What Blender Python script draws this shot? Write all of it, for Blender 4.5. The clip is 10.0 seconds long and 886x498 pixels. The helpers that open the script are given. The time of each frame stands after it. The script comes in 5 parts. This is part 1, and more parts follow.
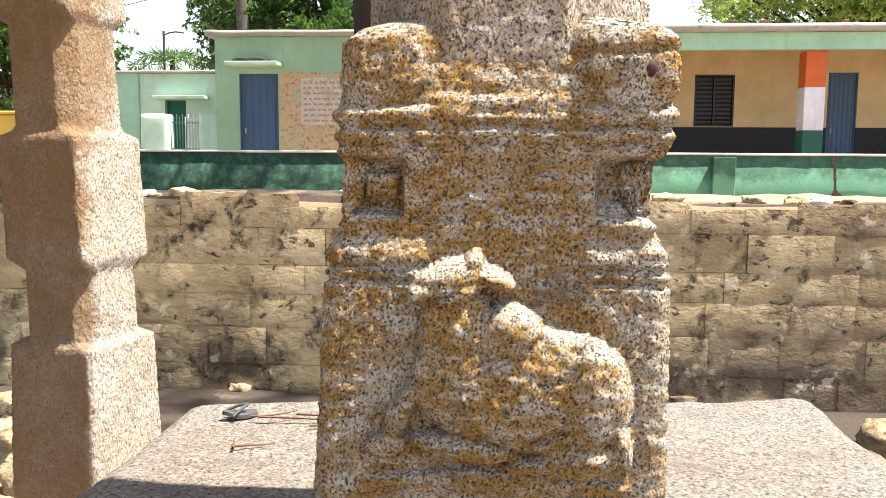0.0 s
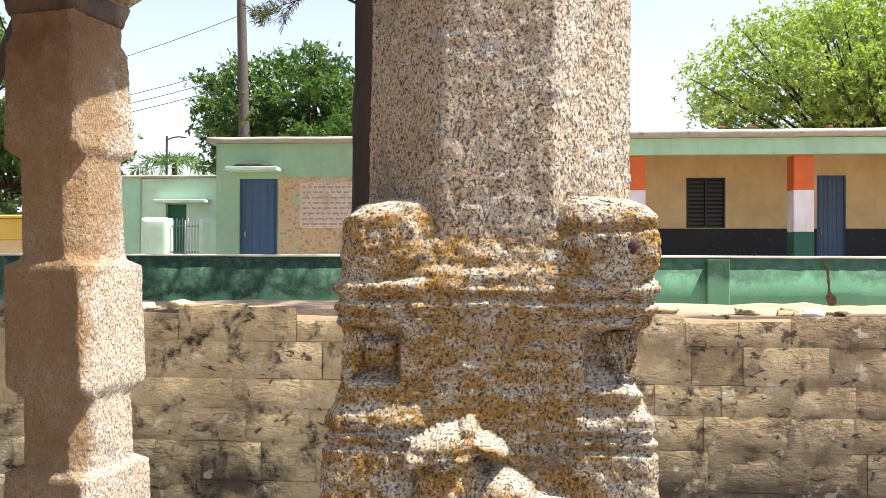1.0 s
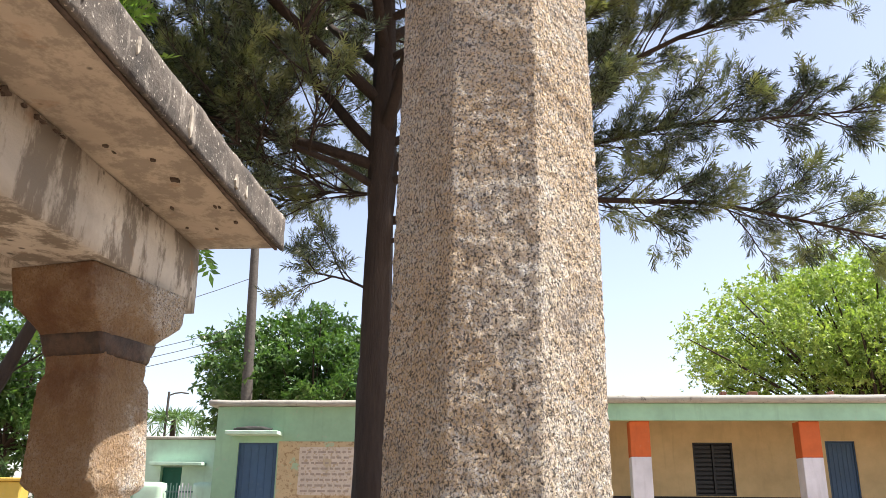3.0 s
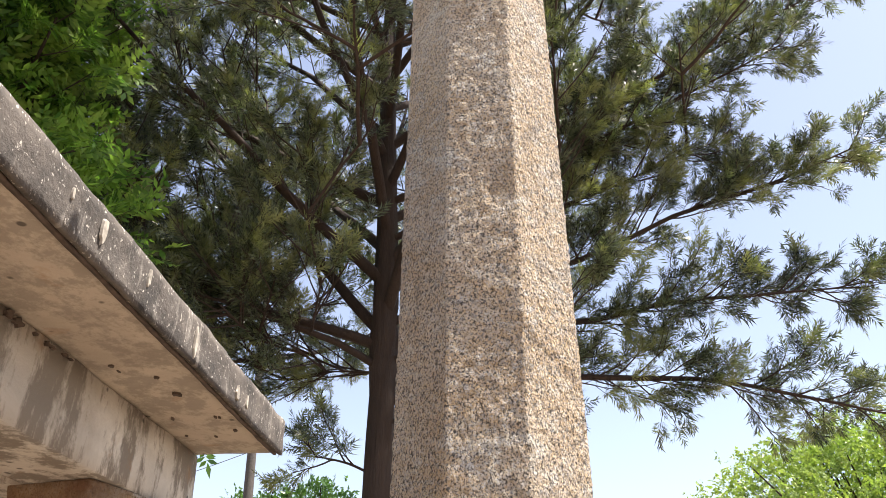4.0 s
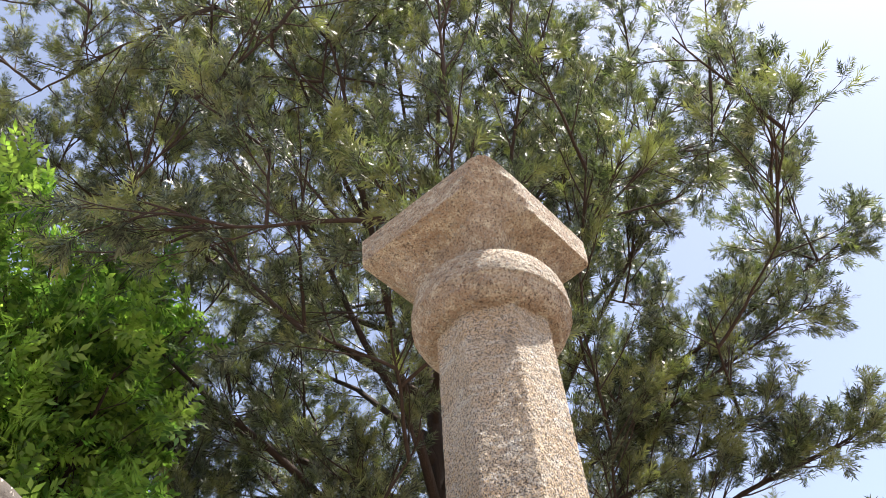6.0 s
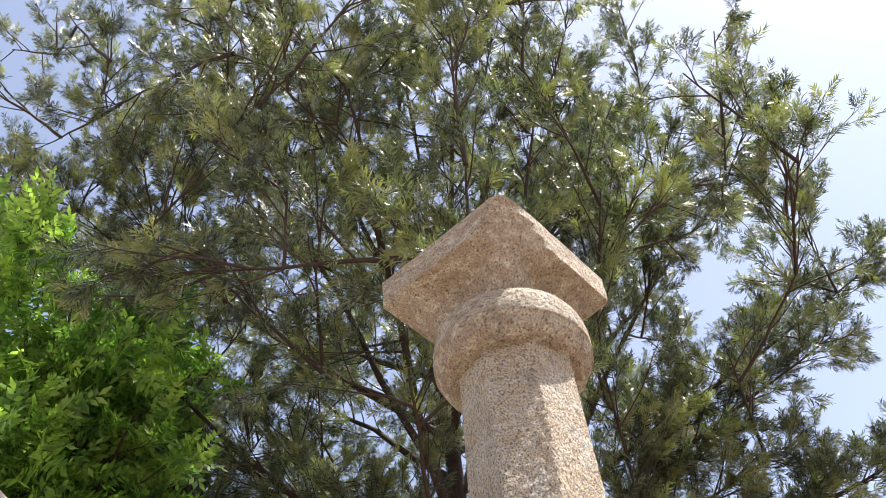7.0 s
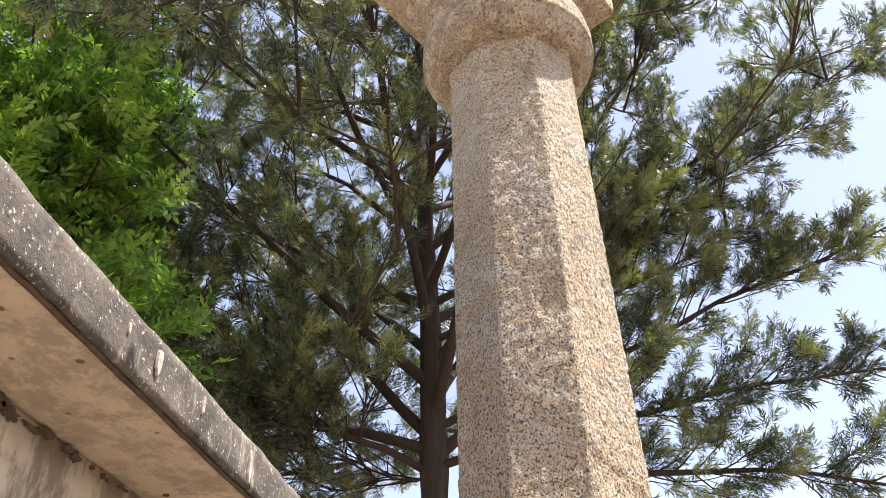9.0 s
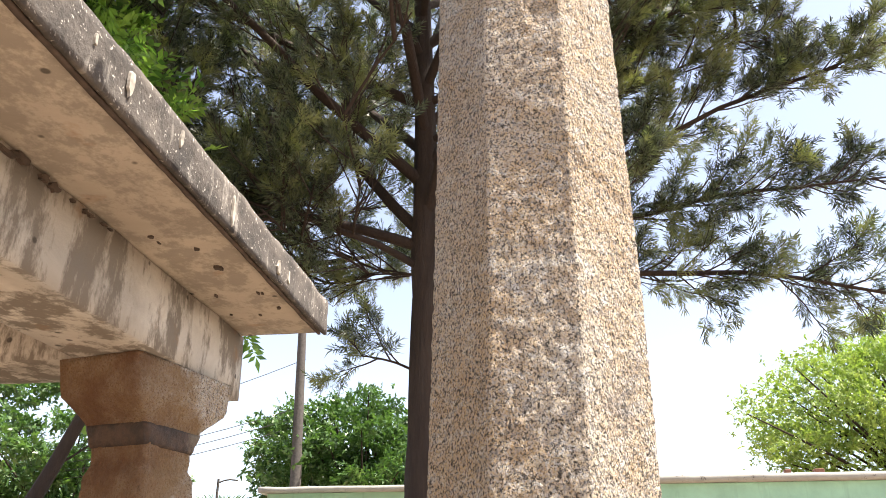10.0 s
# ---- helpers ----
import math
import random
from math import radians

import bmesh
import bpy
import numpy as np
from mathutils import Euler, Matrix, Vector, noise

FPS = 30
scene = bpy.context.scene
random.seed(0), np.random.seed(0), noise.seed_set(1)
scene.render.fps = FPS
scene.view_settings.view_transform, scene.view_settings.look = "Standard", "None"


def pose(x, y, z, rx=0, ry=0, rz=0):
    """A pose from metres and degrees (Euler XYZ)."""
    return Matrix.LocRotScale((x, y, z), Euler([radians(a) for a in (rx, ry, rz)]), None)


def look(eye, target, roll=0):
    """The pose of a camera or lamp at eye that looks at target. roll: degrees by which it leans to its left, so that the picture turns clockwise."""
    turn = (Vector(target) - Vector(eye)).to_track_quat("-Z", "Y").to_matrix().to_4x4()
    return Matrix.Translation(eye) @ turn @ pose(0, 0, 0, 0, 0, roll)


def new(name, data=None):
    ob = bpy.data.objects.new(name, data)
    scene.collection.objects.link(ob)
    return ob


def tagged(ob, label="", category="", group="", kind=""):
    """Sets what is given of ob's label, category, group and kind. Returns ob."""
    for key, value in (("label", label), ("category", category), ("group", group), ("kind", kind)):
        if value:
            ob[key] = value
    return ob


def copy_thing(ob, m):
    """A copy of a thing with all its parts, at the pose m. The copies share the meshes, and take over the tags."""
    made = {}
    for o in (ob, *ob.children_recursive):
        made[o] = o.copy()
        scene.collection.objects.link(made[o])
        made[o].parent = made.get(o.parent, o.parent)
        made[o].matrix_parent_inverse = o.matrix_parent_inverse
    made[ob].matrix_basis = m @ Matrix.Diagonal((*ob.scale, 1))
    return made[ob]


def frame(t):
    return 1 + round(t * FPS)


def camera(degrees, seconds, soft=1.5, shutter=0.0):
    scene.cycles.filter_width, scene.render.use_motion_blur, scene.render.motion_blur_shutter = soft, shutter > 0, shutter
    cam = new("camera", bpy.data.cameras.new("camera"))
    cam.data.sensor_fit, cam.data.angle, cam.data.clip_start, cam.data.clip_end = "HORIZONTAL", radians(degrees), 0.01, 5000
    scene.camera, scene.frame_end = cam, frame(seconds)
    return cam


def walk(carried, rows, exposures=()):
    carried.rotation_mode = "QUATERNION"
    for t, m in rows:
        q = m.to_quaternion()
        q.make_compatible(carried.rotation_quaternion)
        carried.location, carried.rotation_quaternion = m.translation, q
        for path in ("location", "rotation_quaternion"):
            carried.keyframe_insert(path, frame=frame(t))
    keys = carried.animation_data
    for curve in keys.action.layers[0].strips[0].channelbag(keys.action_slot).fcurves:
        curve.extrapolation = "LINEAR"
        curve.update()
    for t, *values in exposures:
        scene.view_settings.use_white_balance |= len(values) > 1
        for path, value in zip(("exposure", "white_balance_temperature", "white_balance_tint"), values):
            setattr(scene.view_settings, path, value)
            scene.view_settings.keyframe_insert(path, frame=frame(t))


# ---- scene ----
cam = camera(57.5, 10.0, 0.3)
PATH = [
    (0, (-0.005, -1.107, 1.529), (-0.167, 0.874, 1.308), 0.4),
    (0.5, (-0.003, -1.131, 1.577), (-0.162, 0.86, 1.477), 0.2),
    (1, (0.002, -1.156, 1.633), (-0.155, 0.838, 1.652), 0.2),
    (1.5, (0.008, -1.187, 1.703), (-0.144, 0.801, 1.854), 0.1),
    (2, (0.001, -1.248, 1.773), (-0.151, 0.713, 2.132), 0.5),
    (2.2, (0.001, -1.26, 1.796), (-0.153, 0.693, 2.2), 0.6),
    (3.3, (0.029, -1.415, 1.984), (-0.131, 0.442, 2.707), 0.5),
    (3.5, (0.035, -1.437, 2.014), (-0.121, 0.39, 2.811), 0.3),
    (4, (0.048, -1.508, 2.072), (-0.106, 0.224, 3.06), 0.1),
    (4.5, (0.061, -1.55, 2.141), (-0.127, 0.1, 3.256), -0.3),
    (5, (0.086, -1.628, 2.183), (-0.127, -0.108, 3.465), -2.0),
    (5.5, (0.108, -1.71, 2.211), (-0.084, -0.322, 3.637), -3.1),
    (6, (0.139, -1.769, 2.22), (-0.048, -0.482, 3.74), -5.0),
    (6.2, (0.145, -1.782, 2.225), (-0.045, -0.534, 3.776), -5.4),
    (7.3, (0.119, -1.797, 2.201), (-0.09, -0.589, 3.782), -4.7),
    (7.5, (0.117, -1.781, 2.207), (-0.093, -0.554, 3.773), -4.4),
    (8, (0.086, -1.712, 2.212), (-0.131, -0.409, 3.713), -3.8),
    (8.5, (0.062, -1.617, 2.167), (-0.189, -0.173, 3.528), -2.4),
    (9, (0.025, -1.534, 2.115), (-0.208, 0.059, 3.303), -1.5),
    (9.5, (0.013, -1.415, 2.055), (-0.225, 0.291, 3.071), -0.2),
    (10, (0.032, -1.348, 1.947), (-0.232, 0.465, 2.748), 0.1),
]
walk(cam, [(t, look(eye, target, roll)) for t, eye, target, roll in PATH],
     [(0, 1.68, 6800, 14), (1, 1.53, 6800, 14), (2.2, 1.33, 6700, 14), (4.5, 1.46, 6600, 14), (6.2, 1.48, 6500, 14),
      (7.5, 1.48, 6500, 14), (9, 1.62, 6700, 14), (10, 1.72, 6800, 14)])

# ---- light ----
world = bpy.data.worlds.new("sky")
scene.world = world
world.use_nodes = True
wn = world.node_tree.nodes
sky = wn.new("ShaderNodeTexSky")
sky.sky_type = "NISHITA"
sky.sun_disc = False
sky.sun_elevation = radians(66)
sky.sun_rotation = radians(94)
sky.air_density = 1.0
sky.dust_density = 1.2
sky.ozone_density = 1.5
wn["Background"].inputs["Strength"].default_value = 0.105
haze = wn.new("ShaderNodeHueSaturation")
haze.inputs["Saturation"].default_value = 0.72
world.node_tree.links.new(sky.outputs["Color"], haze.inputs["Color"])
world.node_tree.links.new(haze.outputs["Color"], wn["Background"].inputs["Color"])
sun = new("sun", bpy.data.lights.new("sun", "SUN"))
sun.data.energy = 5.0
sun.data.angle = radians(0.6)
sun.data.color = (1.0, 0.95, 0.86)
sun.matrix_world = look((0, 0, 0), (-0.40, 0.03, -0.913))

# ---- materials ----


class Nodes:
    """A small builder for procedural materials in world space."""

    def __init__(self, name, rough=0.9):
        self.mat = bpy.data.materials.new(name)
        self.mat.use_nodes = True
        self.tree = self.mat.node_tree
        self.bsdf = self.tree.nodes["Principled BSDF"]
        self.bsdf.inputs["Roughness"].default_value = rough
        self.pos = self.tree.nodes.new("ShaderNodeNewGeometry").outputs["Position"]

    def link(self, a, b):
        self.tree.links.new(a, b)

    def scaled(self, factors):
        n = self.tree.nodes.new("ShaderNodeVectorMath")
        n.operation = "MULTIPLY"
        self.link(self.pos, n.inputs[0])
        n.inputs[1].default_value = factors
        return n.outputs[0]

    def noise(self, scale, detail=4.0, rough=0.6, vec=None, warp=0.0):
        n = self.tree.nodes.new("ShaderNodeTexNoise")
        self.link(vec or self.pos, n.inputs["Vector"])
        n.inputs["Scale"].default_value = scale
        n.inputs["Detail"].default_value = detail
        n.inputs["Roughness"].default_value = rough
        n.inputs["Distortion"].default_value = warp
        return n.outputs["Fac"]

    def cells(self, scale, vec=None, feature="F1", out="Distance"):
        n = self.tree.nodes.new("ShaderNodeTexVoronoi")
        n.feature = feature
        self.link(vec or self.pos, n.inputs["Vector"])
        n.inputs["Scale"].default_value = scale
        return n.outputs[out]

    def ramp(self, fac, *stops):
        n = self.tree.nodes.new("ShaderNodeValToRGB")
        self.link(fac, n.inputs["Fac"])
        el = n.color_ramp.elements
        while len(el) < len(stops):
            el.new(0.5)
        for e, (p, c) in zip(el, stops):
            e.position = p
            e.color = (c, c, c, 1) if isinstance(c, (int, float)) else (*c, 1)
        return n.outputs["Color"]

    def mix(self, fac, a, b, mode="MIX"):
        n = self.tree.nodes.new("ShaderNodeMix")
        n.data_type = "RGBA"
        n.blend_type = mode
        for slot, v in ((0, fac), (6, a), (7, b)):
            if isinstance(v, (int, float)):
                n.inputs[slot].default_value = v if slot == 0 else (v, v, v, 1)
            elif isinstance(v, tuple):
                n.inputs[slot].default_value = (*v, 1)
            else:
                self.link(v, n.inputs[slot])
        return n.outputs[2]

    def math(self, op, a, b=0.0):
        n = self.tree.nodes.new("ShaderNodeMath")
        n.operation = op
        for slot, v in ((0, a), (1, b)):
            if isinstance(v, (int, float)):
                n.inputs[slot].default_value = v
            else:
                self.link(v, n.inputs[slot])
        return n.outputs[0]

    def height(self):
        n = self.tree.nodes.new("ShaderNodeSeparateXYZ")
        self.link(self.pos, n.inputs[0])
        return n.outputs["Z"]

    def span(self, v, a, b, low=0.0, high=1.0):
        n = self.tree.nodes.new("ShaderNodeMapRange")
        self.link(v, n.inputs[0])
        n.inputs[1].default_value, n.inputs[2].default_value = a, b
        n.inputs[3].default_value, n.inputs[4].default_value = low, high
        return n.outputs[0]

    def own(self):
        return self.tree.nodes.new("ShaderNodeObjectInfo").outputs["Random"]

    def island(self):
        return self.tree.nodes.new("ShaderNodeNewGeometry").outputs["Random Per Island"]

    def bump(self, h, dist, strength=1.0, under=None):
        n = self.tree.nodes.new("ShaderNodeBump")
        n.inputs["Strength"].default_value = strength
        n.inputs["Distance"].default_value = dist
        self.link(h, n.inputs["Height"])
        if under:
            self.link(under, n.inputs["Normal"])
        return n.outputs[0]

    def done(self, colour, normal=None):
        if isinstance(colour, tuple):
            self.bsdf.inputs["Base Color"].default_value = (*colour, 1)
        else:
            self.link(colour, self.bsdf.inputs["Base Color"])
        if normal:
            self.link(normal, self.bsdf.inputs["Normal"])
        return self.mat


def granite(name, pale, warm, stain=None, stain_amount=0.5, dark=(0.05, 0.045, 0.04), grain=1.0, speck=0.32, rough_bump=1.0, peck=0.0, oily_shade=False):
    """Coarse granite: pale and warm grains, grey quartz and black specks, with optional ochre staining."""
    k = Nodes(name, 0.9)
    warped = k.tree.nodes.new("ShaderNodeVectorMath")
    warped.operation = "MULTIPLY_ADD"
    wob = k.tree.nodes.new("ShaderNodeTexNoise")
    wob.inputs["Scale"].default_value = 300 * grain
    wob.inputs["Detail"].default_value = 2
    k.link(k.pos, wob.inputs["Vector"])
    k.link(wob.outputs["Color"], warped.inputs[0])
    warped.inputs[1].default_value = (0.004, 0.004, 0.004)
    k.link(k.pos, warped.inputs[2])
    vec = warped.outputs[0]
    big = k.noise(3.2, 5, 0.62)
    base = k.mix(k.ramp(big, (0.4, 0.0), (0.6, 1.0)), pale, warm)
    one = k.cells(340 * grain, vec, out="Color")
    base = k.mix(k.ramp(one, (0.42, 0.0), (0.62, 0.75)), base, tuple(min(0.76, c * 1.25 + 0.08) for c in pale))
    if stain:
        patch = k.math("MULTIPLY", k.ramp(k.noise(21, 6, 0.75, vec=k.scaled((0.8, 1, 1.7))), (0.395, 0.0), (0.52, 1.0)), k.ramp(k.noise(3.4, 3), (0.35, 0.5), (0.5, 1.0)))
        patch = k.math("MULTIPLY", patch, k.ramp(k.noise(150 * grain, 4, 0.7), (0.34, 0.55), (0.5, 1.0)))
        facing = k.tree.nodes.new("ShaderNodeSeparateXYZ")
        k.link(k.tree.nodes.new("ShaderNodeNewGeometry").outputs["Normal"], facing.inputs[0])
        # ochre gets weaker on upward faces
        off_tops = k.ramp(facing.outputs["Z"], (0.3, 1.0), (0.75, 0.2))
        base = k.mix(k.math("MULTIPLY", k.math("MULTIPLY", patch, off_tops), stain_amount), base, stain)
    two = k.noise(215 * grain, 6, 0.76, vec=k.scaled((1.0, 1.0, 0.85)), warp=0.5)
    base = k.mix(k.ramp(two, (speck, 0.95), (speck + 0.05, 0.0)), base, dark)
    grey = k.noise(90 * grain, 5, 0.7)
    base = k.mix(k.ramp(grey, (0.55, 0.0), (0.62, 0.55)), base, (0.34, 0.335, 0.33))
    grime = k.noise(6.5, 7, 0.72, warp=0.6)
    base = k.mix(k.ramp(grime, (0.56, 0.0), (0.70, 0.65)), base, (0.15, 0.138, 0.13))
    if oily_shade:
        # shaded front face browned in the colour; oily red-brown thickest under the bracket
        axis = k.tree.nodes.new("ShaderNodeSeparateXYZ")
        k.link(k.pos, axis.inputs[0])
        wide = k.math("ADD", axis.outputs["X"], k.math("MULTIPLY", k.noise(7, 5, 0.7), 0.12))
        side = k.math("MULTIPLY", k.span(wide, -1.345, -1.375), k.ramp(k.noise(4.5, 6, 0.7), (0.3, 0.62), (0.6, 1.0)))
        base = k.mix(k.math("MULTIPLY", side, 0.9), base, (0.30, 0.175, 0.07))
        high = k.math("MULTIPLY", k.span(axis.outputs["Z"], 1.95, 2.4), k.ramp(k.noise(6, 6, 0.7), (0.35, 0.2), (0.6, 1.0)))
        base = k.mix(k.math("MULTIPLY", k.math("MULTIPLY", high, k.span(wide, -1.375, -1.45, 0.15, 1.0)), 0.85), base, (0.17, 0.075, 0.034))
    fine = k.bump(two, 0.012 * rough_bump, 1.0)
    pits = k.bump(k.noise(85 * grain, 4, 0.7), 0.018 * rough_bump, 1.0, fine)
    if peck:
        pits = k.bump(k.noise(62, 3, 0.6, vec=k.scaled((1.0, 1.0, 0.6)), warp=0.5), peck, 1.0, pits)
    return k.done(base, pits)


GRANITE = granite("granite", (0.80, 0.735, 0.585), (0.74, 0.605, 0.41), (0.56, 0.35, 0.14), 0.5, dark=(0.035, 0.031, 0.028), speck=0.442, peck=0.016)
GRANITE_STAINED = granite("stained_granite", (0.79, 0.74, 0.58), (0.72, 0.60, 0.39), (0.46, 0.25, 0.035), 1.0, dark=(0.03, 0.027, 0.024), grain=1.1, speck=0.442, peck=0.006)
GRANITE_CAP = granite("cap_granite", (0.64, 0.56, 0.44), (0.55, 0.43, 0.30), (0.27, 0.15, 0.085), 0.6, dark=(0.10, 0.07, 0.05), grain=0.62, speck=0.42, rough_bump=1.2, peck=0.015)
GRANITE_COLUMN = granite("column_granite", (0.76, 0.70, 0.57), (0.70, 0.60, 0.44), (0.45, 0.28, 0.12), 0.45, dark=(0.11, 0.08, 0.05), grain=0.6, speck=0.42, rough_bump=1.0, peck=0.022, oily_shade=True)


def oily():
    """Black oily stone, painted paler towards the side that the sun lights."""
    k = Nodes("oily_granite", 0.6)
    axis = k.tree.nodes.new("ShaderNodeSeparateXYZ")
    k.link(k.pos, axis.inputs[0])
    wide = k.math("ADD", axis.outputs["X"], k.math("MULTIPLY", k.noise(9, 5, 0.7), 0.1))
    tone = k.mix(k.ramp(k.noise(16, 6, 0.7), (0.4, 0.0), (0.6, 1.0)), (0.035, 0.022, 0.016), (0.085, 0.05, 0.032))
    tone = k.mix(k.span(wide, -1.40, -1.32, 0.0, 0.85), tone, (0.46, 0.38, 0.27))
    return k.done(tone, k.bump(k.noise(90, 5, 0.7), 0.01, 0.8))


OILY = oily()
GRANITE_SLAB = granite("slab_granite", (0.25, 0.235, 0.20), (0.25, 0.19, 0.135), dark=(0.06, 0.05, 0.045), grain=0.45, speck=0.42)


def wall_stone():
    k = Nodes("wall_stone", 0.95)
    tone = k.mix(k.own(), (0.66, 0.525, 0.29), (0.72, 0.59, 0.36))
    tone = k.mix(k.ramp(k.noise(2.2, 5, 0.65), (0.45, 0.0), (0.65, 1.0)), tone, (0.45, 0.34, 0.19))
    blot = k.math("MULTIPLY", k.ramp(k.noise(4.6, 6, 0.65, warp=0.5), (0.525, 0.0), (0.61, 1.0)), k.ramp(k.noise(17, 4), (0.35, 0.2), (0.6, 1.0)))
    tone = k.mix(k.math("MULTIPLY", blot, 0.95), tone, (0.035, 0.025, 0.018))
    foot = k.math("MULTIPLY", k.ramp(k.span(k.height(), 0.75, 0.0), (0.1, 0.0), (0.75, 1.0)), k.ramp(k.noise(3.4, 5), (0.38, 0.0), (0.58, 1.0)))
    tone = k.mix(k.math("MULTIPLY", foot, 0.85), tone, (0.045, 0.035, 0.028))
    axis = k.tree.nodes.new("ShaderNodeSeparateXYZ")
    k.link(k.pos, axis.inputs[0])
    brown = k.math("MULTIPLY", k.span(axis.outputs["X"], 0.4, 2.2), k.ramp(k.noise(2.7, 6, 0.68, vec=k.scaled((1.0, 1.0, 1.6)), warp=0.4), (0.36, 0.25), (0.6, 1.0)))
    tone = k.mix(k.math("MULTIPLY", brown, 0.72), tone, (0.22, 0.145, 0.085))
    rub = k.ramp(k.noise(8.5, 5, 0.6), (0.61, 0.0), (0.65, 0.7))
    tone = k.mix(rub, tone, (0.74, 0.66, 0.51))
    pit = k.noise(9.5, 4, 0.6, vec=k.scaled((1.0, 1.0, 1.7)), warp=0.6)
    tone = k.mix(k.ramp(pit, (0.645, 0.0), (0.67, 0.9)), tone, (0.06, 0.038, 0.024))
    n = k.bump(k.noise(60, 5, 0.7), 0.010, 1.0)
    n = k.bump(k.noise(11, 6, 0.62, vec=k.scaled((1.0, 1.0, 1.6)), warp=0.4), 0.05, 1.0, n)
    n = k.bump(k.ramp(pit, (0.62, 1.0), (0.67, 0.0)), 0.015, 1.0, n)
    return k.done(tone, n)


def painted(name, colour, worn=(0.45, 0.42, 0.36), wear=0.35, scale=1.4, rough=0.8):
    k = Nodes(name, rough)
    shade = k.ramp(k.noise(scale, 5, 0.65), (0.3, 0.8), (0.7, 1.08))
    tone = k.mix(1.0, colour, shade, "MULTIPLY")
    chips = k.math("MULTIPLY", k.ramp(k.noise(9, 6, 0.7), (0.6, 0.0), (0.68, 1.0)), wear)
    tone = k.mix(chips, tone, worn)
    streak = k.ramp(k.noise(2.0, 4, 0.6, vec=k.scaled((3.0, 3.0, 0.35))), (0.55, 0.0), (0.8, 0.35))
    tone = k.mix(streak, tone, tuple(c * 0.45 for c in colour))
    return k.done(tone, k.bump(k.noise(40, 4), 0.003, 0.5))


def peeling(name, colour, spot, under):
    """Old paint on plaster that has come off in spots and patches."""
    k = Nodes(name, 0.9)
    tone = k.mix(k.ramp(k.noise(4.0, 5, 0.65), (0.35, 0.0), (0.65, 0.6)), colour, tuple(c * 1.25 for c in colour))
    tone = k.mix(k.ramp(k.noise(13, 6, 0.7), (0.52, 0.0), (0.60, 0.85)), tone, spot)
    tone = k.mix(k.ramp(k.noise(1.6, 5, 0.7), (0.60, 0.0), (0.64, 0.9)), tone, under)
    return k.done(tone, k.bump(k.noise(30, 5, 0.7), 0.008, 0.7))


def algae_wall():
    k = Nodes("algae_wall", 0.9)
    tone = k.mix(k.ramp(k.noise(1.1, 4), (0.35, 0.0), (0.65, 1.0)), (0.08, 0.235, 0.14), (0.13, 0.31, 0.20))
    side = k.tree.nodes.new("ShaderNodeSeparateXYZ")
    k.link(k.pos, side.inputs[0])
    # growth hangs down from the coping to an uneven line, lower and thicker towards the house
    drip = k.noise(1.6, 7, 0.72, vec=k.scaled((1.0, 1, 0.8)))
    line = k.math("ADD", k.span(side.outputs["X"], -6.5, 3.0, 0.76, 1.22), k.math("MULTIPLY", k.math("SUBTRACT", 0.5, drip), 0.9))
    below = k.math("SUBTRACT", k.height(), line)
    patchy = k.ramp(k.noise(5.5, 7, 0.72), (0.3, 0.45), (0.55, 1.0))
    mask = k.math("MULTIPLY", k.ramp(below, (0.0, 0.0), (0.16, 1.0)), patchy)
    tone = k.mix(k.math("MULTIPLY", mask, k.span(side.outputs["X"], -4.0, 4.5, 0.95, 0.72)), tone, (0.01, 0.04, 0.026))
    chips = k.ramp(k.noise(6, 5, 0.7), (0.68, 0.0), (0.73, 0.7))
    tone = k.mix(chips, tone, (0.3, 0.36, 0.28))
    return k.done(tone, k.bump(k.noise(30, 5), 0.006, 0.6))


def earth():
    k = Nodes("earth", 0.97)
    tone = k.mix(k.ramp(k.noise(0.9, 6, 0.65), (0.35, 0.0), (0.65, 1.0)), (0.265, 0.19, 0.13), (0.305, 0.228, 0.165))
    tone = k.mix(k.ramp(k.noise(7, 6, 0.7), (0.5, 0.0), (0.7, 0.7)), tone, (0.21, 0.15, 0.10))
    tone = k.mix(k.ramp(k.cells(38), (0.1, 0.5), (0.3, 0.0)), tone, (0.45, 0.38, 0.3))
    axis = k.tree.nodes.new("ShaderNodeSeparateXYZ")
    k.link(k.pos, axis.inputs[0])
    # soil gets darker towards the wall and right of the pedestal
    darkened = k.ramp(k.math("ADD", k.math("MULTIPLY", k.noise(2.6, 5, 0.65), 0.8), k.math("ADD", k.math("MULTIPLY", k.span(axis.outputs["Y"], 1.9, 3.3), 0.4), k.math("MULTIPLY", k.math("MULTIPLY", k.span(axis.outputs["X"], 0.8, 1.5), k.span(axis.outputs["Y"], 0.9, 1.7)), 0.45))), (0.55, 0.0), (0.72, 0.95))
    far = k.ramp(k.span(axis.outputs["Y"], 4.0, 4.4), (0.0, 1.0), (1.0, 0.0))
    tone = k.mix(k.math("MULTIPLY", darkened, far), tone, (0.045, 0.034, 0.026))
    n = k.bump(k.noise(28, 6, 0.7), 0.02, 0.8)
    return k.done(tone, n)


